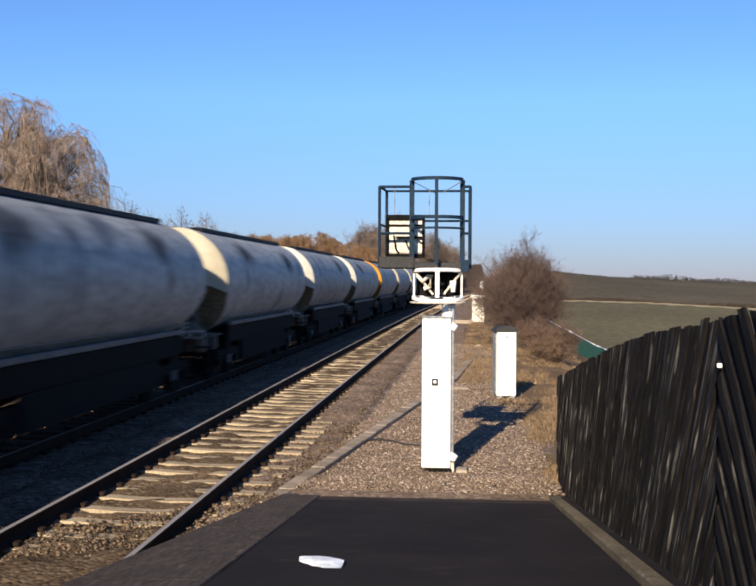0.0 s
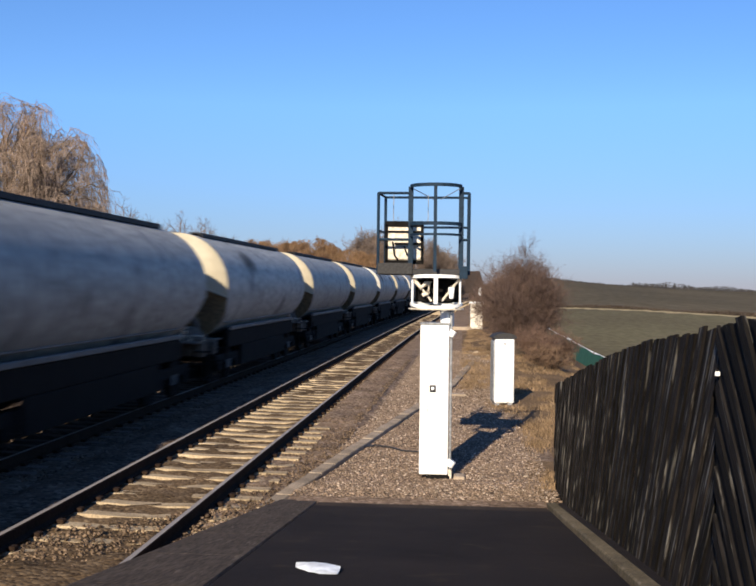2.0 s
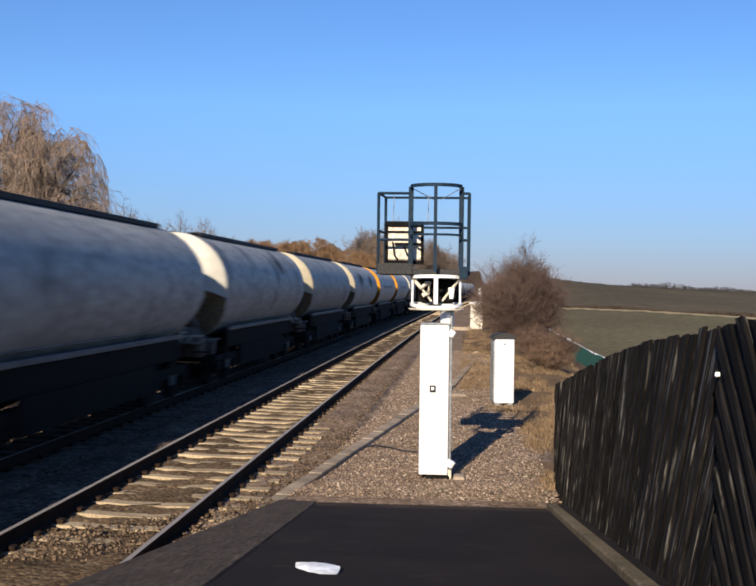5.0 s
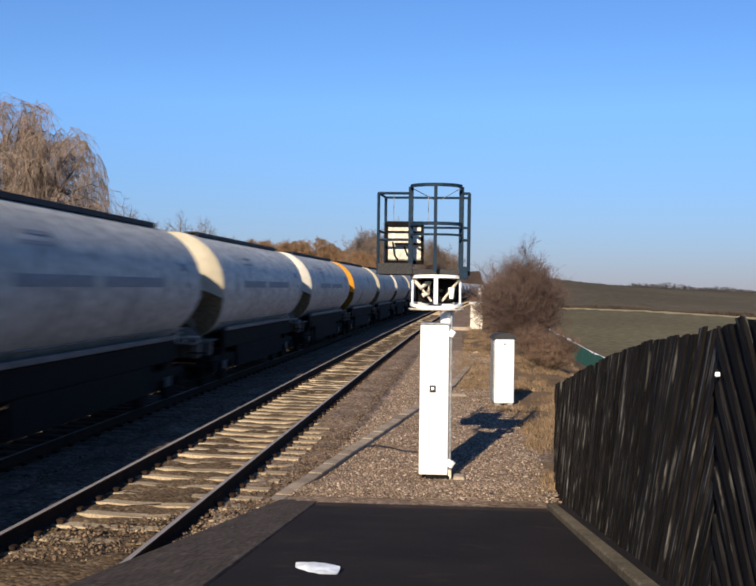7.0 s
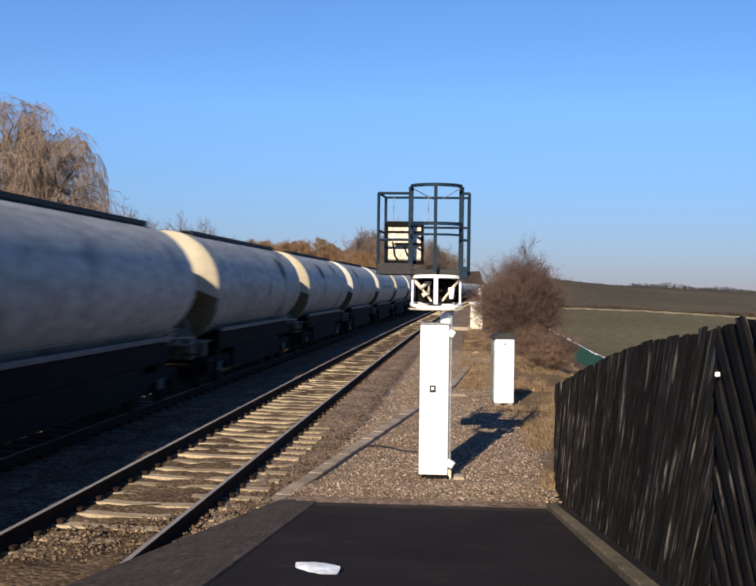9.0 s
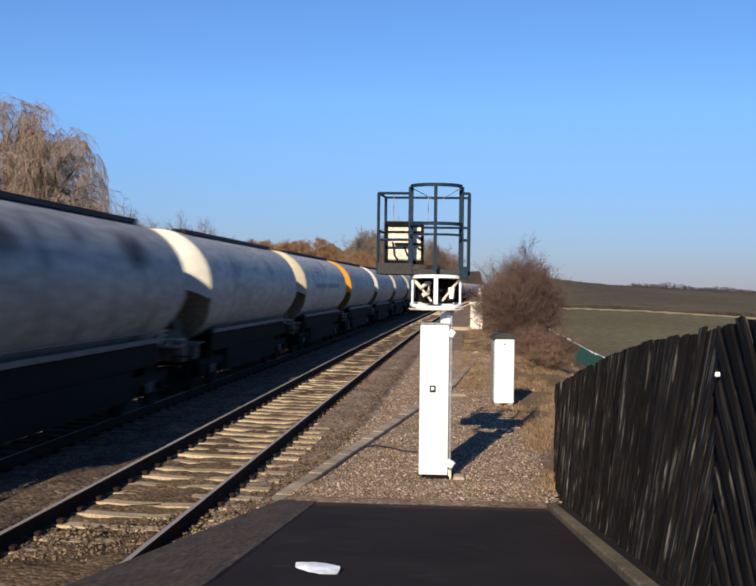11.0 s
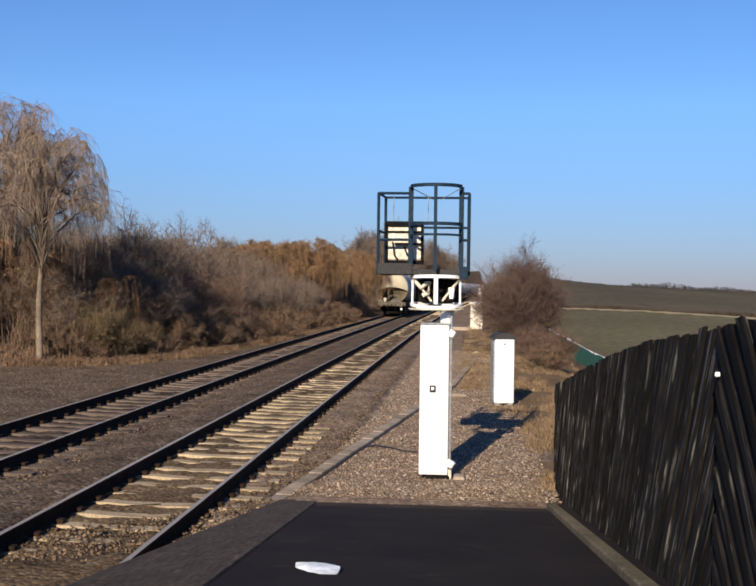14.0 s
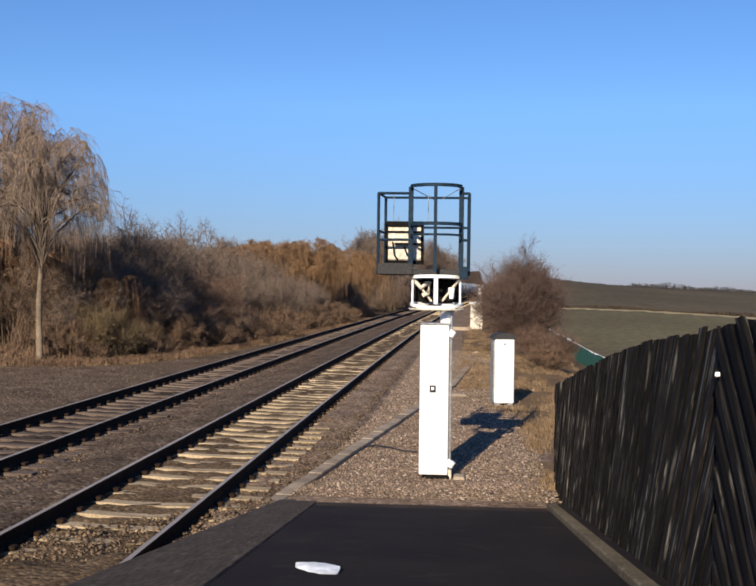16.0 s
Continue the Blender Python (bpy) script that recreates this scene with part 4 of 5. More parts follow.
    w.tube([(0.0, 0, 0), (0.13, 0, 0)], 0.13, 12)
    me["wheel"] = w.mesh("wheel", DARKSTEEL, True)
    me["axle"] = Shape().tube([(-0.75, 0, 0), (0.75, 0, 0)], 0.075, 10).mesh("axle", DARKSTEEL, True)
    # discharge hopper
    s = Shape()
    vs = [(-0.9, -0.9, 1.35), (0.9, -0.9, 1.35), (0.9, 0.9, 1.35), (-0.9, 0.9, 1.35), (-0.2, -0.2, 0.55), (0.2, -0.2, 0.55), (0.2, 0.2, 0.55), (-0.2, 0.2, 0.55)]
    s.add(vs, [(0, 1, 5, 4), (1, 2, 6, 5), (2, 3, 7, 6), (3, 0, 4, 7), (4, 5, 6, 7)])
    me["hopper"] = s.mesh("discharge_hopper", DARKSTEEL)
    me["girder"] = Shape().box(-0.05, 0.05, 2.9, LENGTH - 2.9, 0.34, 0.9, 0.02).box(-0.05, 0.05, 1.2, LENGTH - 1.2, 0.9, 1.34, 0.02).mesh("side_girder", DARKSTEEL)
    me["pipe"] = Shape().tube([(0.75, 2.9, 0.62), (0.75, LENGTH - 2.9, 0.62)], 0.08, 10).mesh("discharge_pipe", DARKSTEEL, True)
    me["brake"] = Shape().tube([(-0.4, 2.6, 0.8), (-0.4, 3.5, 0.8)], 0.18, 12).mesh("brake_reservoir", DARKSTEEL, True)
    # end fittings
    pts = [(0.5 * math.cos(math.pi * i / 10) + 0.12, 0.1, 1.42 + 0.36 * math.sin(math.pi * i / 10)) for i in range(11)]
    me["arch"] = Shape().tube(pts, 0.075, 8).mesh("arched_pipe", DUSTSTEEL, True)
    s = Shape()
    s.add([(-0.35, -0.35, 1.2), (0.75, -0.35, 1.2), (0.75, 0.25, 1.2), (-0.35, 0.25, 1.2), (-0.05, -0.1, 1.46), (0.5, -0.1, 1.46), (0.5, 0.2, 1.46), (-0.05, 0.2, 1.46)], [(0, 1, 5, 4), (1, 2, 6, 5), (2, 3, 7, 6), (3, 0, 4, 7), (4, 5, 6, 7)])
    me["cover"] = s.mesh("valve_cover", DUSTSTEEL)
    me["deck"] = Shape().box(-1.2, 1.2, -0.42, 0.3, 1.165, 1.2, 0.008).mesh("end_deck", DUSTSTEEL)
    me["saddle"] = Shape().box(-0.13, 0.13, -0.16, 0.2, 1.2, 2.28, 0.02).mesh("end_stanchion", DARKSTEEL)
    s = Shape()
    for k in range(3):
        s.tube([(-0.78, -0.3, 1.30 + 0.1 * k), (-0.48, -0.3, 1.30 + 0.1 * k)], 0.028, 8)
    s.tube([(-0.63, -0.3, 1.2), (-0.63, -0.3, 1.56)], 0.06, 8)
    me["brakewheel"] = s.mesh("hand_brake", WHITE_DULL, True)
    me["rail"] = Shape().tube([(-1.18, -0.36, 1.2), (-1.18, -0.36, 1.32), (-0.85, -0.36, 1.32), (-0.85, -0.36, 1.2)], 0.02, 6).mesh("hand_rail", WHITE_DULL, True)
    s = Shape()
    for sx in (-0.2, 0.2):
        s.tube([(sx, 0, 0.35), (sx, 0, 1.2)], 0.02, 6)
    for k in range(3):
        s.box(-0.2, 0.2, -0.06, 0.06, 0.36 + 0.3 * k, 0.39 + 0.3 * k, 0.006)
    me["step"] = s.mesh("side_step", DARKSTEEL)
    return me


WAGON = wagon_parts()


def skin_patch(y0, y1, z0, z1, n=8, lift=0.006, ragged=0.0, seed=0):
    """A thin patch lying on the tank's right-hand side."""
    s = Shape()
    rng = random.Random(seed)
    a0, a1 = math.asin(min(1, (z0 - TZ) / TR)), math.asin(min(1, (z1 - TZ) / TR))
    vs, fs = [], []
    k = 6
    for i in range(n + 1):
        t = i / n
        sh = math.sin(math.pi * min(max(t, 0.03), 0.97)) ** 0.5 if ragged else 1
        for j in range(k + 1):
            u = j / k - 0.5
            a = (a0 + a1) / 2 + (a1 - a0) * u * sh * (1 + (rng.uniform(-ragged, ragged) if ragged else 0))
            vs.append(((TR + lift) * math.cos(a), y0 + (y1 - y0) * t, TZ + (TR + lift) * math.sin(a)))
    for i in range(n):
        for j in range(k):
            b = i * (k + 1) + j
            fs.append((b, b + k + 1, b + k + 2, b + 1))
    return s.add(vs, fs)


def build_wagon(index, colour, lettered, stains):
    names = {"cream": "cream", "white": "dusty white", "yellow": "orange-yellow"}
    w = thing("tank_wagon", "grey bogie cement tank wagon with %s ends" % names[colour], "wagon", group="cement train")
    share("tank", WAGON["tank_pale" if lettered else "tank"], w, label="pale grey cylindrical tank with faded lettering" if lettered else "dusty grey cylindrical tank")
    for side in ("rear", "front"):
        share("end_hood", WAGON["hood_%s_%s" % (colour, side)], w, label="%s bulging end hood" % names[colour])
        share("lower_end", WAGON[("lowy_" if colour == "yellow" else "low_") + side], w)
    share("roof_walkway", WAGON["walkway"], w, label="dark roof walkway")
    for y in (3.2, LENGTH / 2, LENGTH - 3.2):
        share("roof_hatch", WAGON["hatch"], w, pose(0, y, 0))
    for sx in (-1, 1):
        share("side_sill", WAGON["sill"], w, pose(sx * 1.12, 0, 0))
        share("side_girder", WAGON["girder"], w, pose(sx * 1.08, 0, 0))
        share("side_strip", WAGON["rib"], w, pose(sx * 1.02, 0, 0.13))
    share("underframe", WAGON["spine"], w)
    for y, rz in ((-0.56, 0), (LENGTH + 0.56, 180)):
        m = pose(0, y, 0, 0, 0, rz)
        share("buffer_beam", WAGON["beam"], w, m)
        share("coupling", WAGON["hook"], w, m)
        share("end_deck", WAGON["deck"], w, m @ pose(0, 0.4, 0))
        for sx in (-0.87, 0.87):
            share("buffer", WAGON["buffer"], w, m @ pose(sx, 0, 0))
        share("arched_pipe", WAGON["arch"], w, m @ pose(0, 0.45, 0))
        share("valve_cover", WAGON["cover"], w, m @ pose(0.1, 0.4, 0))
        for sx in (-0.7, -0.18):
            share("end_stanchion", WAGON["saddle"], w, m @ pose(sx, 0.85, 0))
        for sx in (-0.35, 0.33):
            share("brake_hose", WAGON["hose"], w, m @ pose(sx, 0, 0))
        share("hand_brake", WAGON["brakewheel"], w, m @ pose(0, 0.3, 0))
        share("hand_rail", WAGON["rail"], w, m @ pose(0, 0.3, 0))
    for y in (1.55, LENGTH - 1.55):
        b = share("bogie", WAGON["bogie"], w, pose(0, y, 0), "four-wheel bogie")
        share("spring_nest", WAGON["spring"], b)
        for sy in (-1, 1):
            share("axle", WAGON["axle"], b, pose(0, sy, 0.47))
            for sx in (-1, 1):
                share("wheel", WAGON["wheel"], b, pose(sx * 0.76, sy, 0.47, 0, 0, 0 if sx > 0 else 180))
    for y in (4.5, LENGTH / 2, LENGTH - 4.5):
        share("discharge_hopper", WAGON["hopper"], w, pose(0, y, 0))
    share("discharge_pipe", WAGON["pipe"], w)
    share("brake_reservoir", WAGON["brake"], w)
    for y in (-0.35, LENGTH + 0.35):
        share("side_step", WAGON["step"], w, pose(1.22, y, 0))
    if lettered:
        for a, b in ((2.4, 5.6), (6.1, 9.6)):
            part("lettering_bar", skin_patch(a, b, 2.46, 2.64, 10, 0.005), LETTER, w, "faded dark lettering bar")
        for z in (3.05, 3.2):
            part("data_bar", skin_patch(3.0 + (z - 3), 4.3, z, z + 0.06, 4, 0.005), LETTER, w)
        part("data_bar", skin_patch(LENGTH - 1.6, LENGTH - 1.1, 2.8, 2.95, 3, 0.005), LETTER, w)
        part("data_bar", skin_patch(LENGTH - 1.3, LENGTH - 1.0, 2.45, 2.55, 3, 0.005), LETTER, w)
    for k, (y, z, wide) in enumerate(stains):
        part("cement_stain", skin_patch(y - wide / 2, y + wide / 2, z - 0.55, min(z + 0.55, TZ + TR - 0.05), 10, 0.006), STAIN, w, "soft dark spilled stain")
    return w


YELLOWS = (3, 11, 16, 17, 26)
WHITES = (1, 4, 7, 8, 10, 13, 18, 22, 24, 25)
LETTERED = (2, 8, 9, 10, 16, 17)
STAINED = {0: ((3.3, 3.1, 2.8), (9.6, 3.1, 2.6)), 15: ((3.5, 2.9, 3.6), (8.6, 2.8, 3.8)), 5: ((9.6, 3.1, 2.0),), 6: ((4.2, 3.1, 2.6), (8.7, 3.4, 1.4)), 7: ((3.0, 3.2, 1.8),), 13: ((8.5, 3.2, 2.2),), 19: ((3.4, 3.1, 2.4),), 22: ((2.6, 3.2, 2.6), (9.5, 3.2, 2.0)), 23: ((3.2, 3.2, 2.4), (9.8, 3.1, 2.4)), 24: ((9.0, 3.2, 2.4),), 25: ((3.6, 3.2, 2.6),)}
WAGONS = 31
wagons = []
for i in range(WAGONS):
    colour = "yellow" if i in YELLOWS else "white" if i in WHITES else "cream"
    wagons.append(build_wagon(i, colour, i in LETTERED, STAINED.get(i, ())))

# tail lamp and end board of the last wagon
lamp = part("tail_lamp", Shape().box(0.80, 0.97, -0.86, -0.70, 0.50, 0.70, 0.02), WHITE, wagons[0], "white tail lamp")
part("lens", Shape().tube([(0.885, -0.70, 0.63), (0.885, -0.68, 0.63)], 0.05, 12), LAMP_RED, lamp)
for bz in (2.98, 3.05, 3.12):
    part("end_badge", Shape().box(-0.09, 0.09, -0.27, -0.225, bz, bz + 0.025, 0.003), GREY_CASE, wagons[0])


def train_pose(s):
    x = FAR_X + bend(s + LENGTH / 2)
    slope = KAPPA * max(s + LENGTH / 2, 0)
    a = math.degrees(math.atan(slope))
    m = pose(x, s + LENGTH / 2, 0.0145, 0, TILT, -a)
    return m @ pose(0, -LENGTH / 2, 0)


def motions():
    """The train runs away along the far track."""
    for i, w in enumerate(wagons):
        rows = []
        for k in range(17):
            t = float(k)
            s = REAR_AT + SPEED * (t - 11.5) + ACCEL * (t - 11.5) ** 2 + i * PITCH
            rows.append((t, train_pose(s)))
        walk(w, rows)



# ---- bare trees, shrubs and grass ----
def strands(P, R, n=3):
    """Thin tapered strands: P (count, steps, 3), R (count, steps)."""
    c, k, _ = P.shape
    d = np.gradient(P, axis=1)
    d /= np.linalg.norm(d, axis=2, keepdims=True) + 1e-9
    ref = np.where(np.abs(d[..., 2:3]) < 0.85, np.array([0, 0, 1.0]), np.array([1.0, 0, 0]))
    u = np.cross(d, ref)
    u /= np.linalg.norm(u, axis=2, keepdims=True) + 1e-9
    w = np.cross(u, d)
    a = 2 * np.pi * np.arange(n) / n
    V = P[:, :, None, :] + (u[:, :, None, :] * np.cos(a)[None, None, :, None] + w[:, :, None, :] * np.sin(a)[None, None, :, None]) * R[:, :, None, None]
    idx = np.arange(c * k * n).reshape(c, k, n)
    q = np.stack([idx[:, :-1], np.roll(idx[:, :-1], -1, 2), np.roll(idx[:, 1:], -1, 2), idx[:, 1:]], -1).reshape(-1, 4)
    return V.reshape(-1, 3), q


def fast_mesh(name, V, Q, mat, smooth=True):
    me = bpy.data.meshes.new(name)
    me.vertices.add(len(V))
    me.vertices.foreach_set("co", np.ascontiguousarray(V, dtype=np.float32).ravel())
    k = Q.shape[1]
    me.loops.add(Q.size)
    me.loops.foreach_set("vertex_index", Q.astype(np.int32).ravel())
    me.polygons.add(len(Q))
    me.polygons.foreach_set("loop_start", np.arange(0, Q.size, k, dtype=np.int32))
    me.materials.append(mat)
    me.update(calc_edges=True)
    if smooth:
        me.polygons.foreach_set("use_smooth", [True] * len(Q))
    return me


def spawn(rng, P, count, length, along=(0.3, 1.0), keep=0.6, scatter=0.7, up=0.2, droop=0.0, steps=4, wobble=0.05, power=1.0):
    """Child strands that leave the strands P: they keep some of the parent's direction, scatter, rise or droop."""
    c, k, _ = P.shape
    i = rng.integers(0, c, count)
    s = along[0] + (along[1] - along[0]) * rng.random(count) ** power
    f = s * (k - 1)
    j = np.minimum(f.astype(int), k - 2)
    t = (f - j)[:, None]
    root = P[i, j] * (1 - t) + P[i, j + 1] * t
    tan = P[i, j + 1] - P[i, j]
    tan /= np.linalg.norm(tan, axis=1, keepdims=True) + 1e-9
    rnd = rng.normal(size=(count, 3))
    rnd /= np.linalg.norm(rnd, axis=1, keepdims=True)
    d = tan * keep + rnd * scatter + np.array([0, 0, up])
    d /= np.linalg.norm(d, axis=1, keepdims=True)
    L = length * rng.uniform(0.55, 1.25, count)
    q = np.linspace(0, 1, steps)[None, :, None]
    out = root[:, None, :] + d[:, None, :] * L[:, None, None] * q * (1 - 0.35 * droop * q)
    out[:, :, 2] -= droop * L[:, None] * (q[..., 0] ** 2)
    out += rng.normal(size=out.shape) * wobble * L[:, None, None] * q
    return out


def taper(P, r0, r1, rng):
    c, k, _ = P.shape
    return (r0 + (r1 - r0) * np.linspace(0, 1, k))[None, :] * rng.uniform(0.75, 1.25, (c, 1))


def join(items):
    V, Q, o = [], [], 0
    for v, q in items:
        V.append(v)
        Q.append(q + o)
        o += len(v)
    return np.concatenate(V), np.concatenate(Q)


def shrub(seed, height, width, bark, twig, label, stems=26, mids=260, twigs=2600, fine=5200, name="bare_shrub", category="shrub", thick=1.0):
    rng = np.random.default_rng(seed)
    a = rng.uniform(0, 2 * np.pi, stems)
    lean = rng.uniform(0.05, 1.0, stems) ** 0.8 * width * 0.42
    q = np.linspace(0, 1, 6)
    S = np.zeros((stems, 6, 3))
    hh = height * rng.uniform(0.5, 0.86, stems) * (1 - 0.35 * (lean / (width * 0.42)) ** 2)
    base = rng.uniform(0, width * 0.2, stems)
    S[:, :, 0] = np.cos(a)[:, None] * (base[:, None] + lean[:, None] * q ** 1.3)
    S[:, :, 1] = np.sin(a)[:, None] * (base[:, None] + lean[:, None] * q ** 1.3)
    S[:, :, 2] = hh[:, None] * q ** 0.9 - 0.1
    S += rng.normal(size=S.shape) * 0.04 * height * q[None, :, None] * 0.5
    M = spawn(rng, S, mids, height * 0.28, (0.15, 1), 0.7, 0.7, 0.25)
    T = spawn(rng, M, twigs, height * 0.15, (0.2, 1), 0.6, 0.8, 0.25)
    F = spawn(rng, T, fine, height * 0.075, (0.2, 1), 0.6, 0.8, 0.2, steps=3)
    g = thing(name, label, category)
    v, f = join([strands(S, taper(S, 0.035 * thick, 0.012, rng), 5), ])
    share("stem_frame", fast_mesh("stem_frame", v, f, bark), g)
    v, f = join([strands(M, taper(M, 0.014 * thick, 0.007, rng)), strands(T, taper(T, 0.008 * thick, 0.005 * thick, rng)), strands(F, taper(F, 0.0065 * thick, 0.004 * thick, rng))])
    share("twig_mass", fast_mesh("twig_mass", v, f, twig), g)
    return g


def limb_tree(seed, height, crown_w, bark, twig, label, trunk_h=0.45, droop=0.0, name="bare_tree", category="tree", counts=(16, 130, 1500, 5000), hang=0, hang_len=2.0, hang_mat=None, r0=0.16, thick=1.0):
    rng = np.random.default_rng(seed)
    q = np.linspace(0, 1, 8)
    T0 = np.zeros((1, 8, 3))
    T0[0, :, 2] = height * 0.8 * q - 0.2
    T0[0, :, 0] = 0.12 * np.sin(q * 4 + seed) * height * 0.12
    T0[0, :, 1] = 0.10 * np.cos(q * 3 + seed) * height * 0.12
    L1 = spawn(rng, T0, counts[0], crown_w * 0.5, (trunk_h, 1.0), 0.3, 0.8, 0.35, droop * 0.25, steps=7, wobble=0.06, power=0.75)
    L2 = spawn(rng, L1, counts[1], crown_w * 0.26, (0.25, 1), 0.6, 0.75, 0.2, droop * 0.5, steps=5, wobble=0.06)
    L3 = spawn(rng, L2, counts[2], crown_w * 0.13, (0.2, 1), 0.6, 0.75, 0.1, droop * 0.8, steps=4)
    L4 = spawn(rng, L3, counts[3], crown_w * 0.075, (0.2, 1), 0.6, 0.75, 0.05, droop, steps=3)
    g = thing(name, label, category)
    v, f = strands(T0, np.linspace(r0, r0 * 0.25, 8)[None, :], 9)
    share("trunk", fast_mesh("trunk", v, f, bark), g)
    v, f = strands(L1, taper(L1, r0 * 0.36, 0.014, rng), 6)
    share("limb_frame", fast_mesh("limb_frame", v, f, BARK), g)
    v, f = join([strands(L2, taper(L2, 0.028 * thick, 0.01, rng), 4), strands(L3, taper(L3, 0.011 * thick, 0.007 * thick, rng)), strands(L4, taper(L4, 0.0075 * thick, 0.005 * thick, rng))])
    share("crown", fast_mesh("crown", v, f, twig), g)
    if hang:
        H = spawn(rng, L2, hang, hang_len, (0.4, 1), 0.5, 0.5, 0.15, 0.55, steps=6, wobble=0.02)
        s = np.linspace(0, 1, 6)
        H[:, :, 0] = H[:, :1, 0] + (H[:, :, 0] - H[:, :1, 0]) * (1 - 0.45 * s)
        H[:, :, 1] = H[:, :1, 1] + (H[:, :, 1] - H[:, :1, 1]) * (1 - 0.45 * s)
        H[:, :, 2] -= (s ** 1.6)[None, :] * hang_len * 0.75
        v, f = strands(H, taper(H, 0.008 * thick, 0.0045 * thick, rng))
        share("twig_curtain", fast_mesh("twig_curtain", v, f, hang_mat or twig), g)
    return g


def dome_tree(seed, height, crown_w, bark, twig, label, base=0.36, name="willow_tree", category="tree", counts=(46, 420, 4200, 12000), hang=1600, hang_len=1.1, hang_mat=None, r0=0.13, thick=1.0, droop=0.6):
    """A willow: a bare trunk, limbs that arch out to a rounded crown, and drooping shoots."""
    rng = np.random.default_rng(seed)
    q = np.linspace(0, 1, 8)
    T0 = np.zeros((1, 8, 3))
    T0[0, :, 2] = height * 0.62 * q - 0.2
    T0[0, :, 0] = 0.09 * np.sin(q * 5 + seed) * (0.3 + q)
    T0[0, :, 1] = 0.09 * np.cos(q * 4 + seed) * q
    n = counts[0]
    a = rng.uniform(0, 2 * np.pi, n)
    el = np.arcsin(rng.uniform(-0.12, 0.98, n))
    mid, rz, rx = height * 0.60, height * 0.37, crown_w * 0.5
    k = rng.uniform(0.82, 1.0, n)
    end = np.stack([np.cos(a) * np.cos(el) * rx * k, np.sin(a) * np.cos(el) * rx * k, mid + np.sin(el) * rz * k], 1)
    z0 = height * rng.uniform(base, 0.58, n)
    start = np.stack([np.zeros(n), np.zeros(n), np.minimum(z0, end[:, 2] - 0.2)], 1)
    ctrl = (start + end) / 2 + np.stack([-np.cos(a) * 0.12 * rx, -np.sin(a) * 0.12 * rx, np.full(n, height * 0.10)], 1)
    s = np.linspace(0, 1, 8)[None, :, None]
    L1 = start[:, None] * (1 - s) ** 2 + 2 * ctrl[:, None] * s * (1 - s) + end[:, None] * s ** 2
    L1 += rng.normal(size=L1.shape) * 0.022 * crown_w * s * (1 - 0.5 * s)
    L2 = spawn(rng, L1, counts[1], crown_w * 0.17, (0.3, 1), 0.7, 0.6, 0.15, 0.25 * droop, steps=5, wobble=0.06)
    L3 = spawn(rng, L2, counts[2], crown_w * 0.085, (0.1, 1), 0.6, 0.65, 0.0, droop, steps=5)
    L4 = spawn(rng, L3, counts[3], crown_w * 0.055, (0.1, 1), 0.5, 0.6, -0.1, droop, steps=4)
    for P in (L2, L3, L4):  # shoots bend back into the rounded outline
        d = P / np.array([rx, rx, rz]) - np.array([0, 0, mid / rz])
        r = np.maximum(np.linalg.norm(d, axis=2, keepdims=True), 1e-6)
        f = np.where((r > 1) & (d[..., 2:] > 0), (1 + 0.3 * (r - 1)) / r, 1.0)
        P[:] = (d * f + np.array([0, 0, mid / rz])) * np.array([rx, rx, rz])
    H = spawn(rng, L2, hang, hang_len, (0.3, 1), 0.35, 0.35, 0.0, 0.4, steps=6, wobble=0.03)
    t = np.linspace(0, 1, 6)
    H[:, :, :2] = H[:, :1, :2] + (H[:, :, :2] - H[:, :1, :2]) * (1 - 0.5 * t)[None, :, None]
    H[:, :, 2] -= (t ** 1.5)[None, :] * hang_len * rng.uniform(0.2, 1.0, (hang, 1))
    g = thing(name, label, category)
    v, f = strands(T0, np.linspace(r0, r0 * 0.4, 8)[None, :], 9)
    share("trunk", fast_mesh("trunk", v, f, bark), g)
    v, f = strands(L1, taper(L1, r0 * 0.32, 0.012, rng), 5)
    share("limb_frame", fast_mesh("limb_frame", v, f, BARK), g)
    v, f = join([strands(L2, taper(L2, 0.014 * thick, 0.007 * thick, rng)), strands(L3, taper(L3, 0.008 * thick, 0.005 * thick, rng)), strands(L4, taper(L4, 0.0062 * thick, 0.0042 * thick, rng))])
    share("crown", fast_mesh("crown", v, f, twig), g)
    v, f = strands(H, taper(H, 0.0062 * thick, 0.0042 * thick, rng))
    share("twig_curtain", fast_mesh("twig_curtain", v, f, hang_mat or twig), g)
    return g


def put(ob, x, y, rz=0.0, scale=1.0, sink=0.05):
    ob.matrix_basis = pose(x, y, ground_z(x, y) - sink, 0, 0, rz) @ Matrix.Diagonal((scale, scale, scale, 1))


def copy_at(ob, x, y, rz, scale):
    c = copy_thing(ob, pose(x, y, ground_z(x, y) - 0.05, 0, 0, rz))
    c.scale = (scale, scale, scale * (0.92 + 0.16 * ((x * 7.3 + y * 3.1) % 1)))
    return c


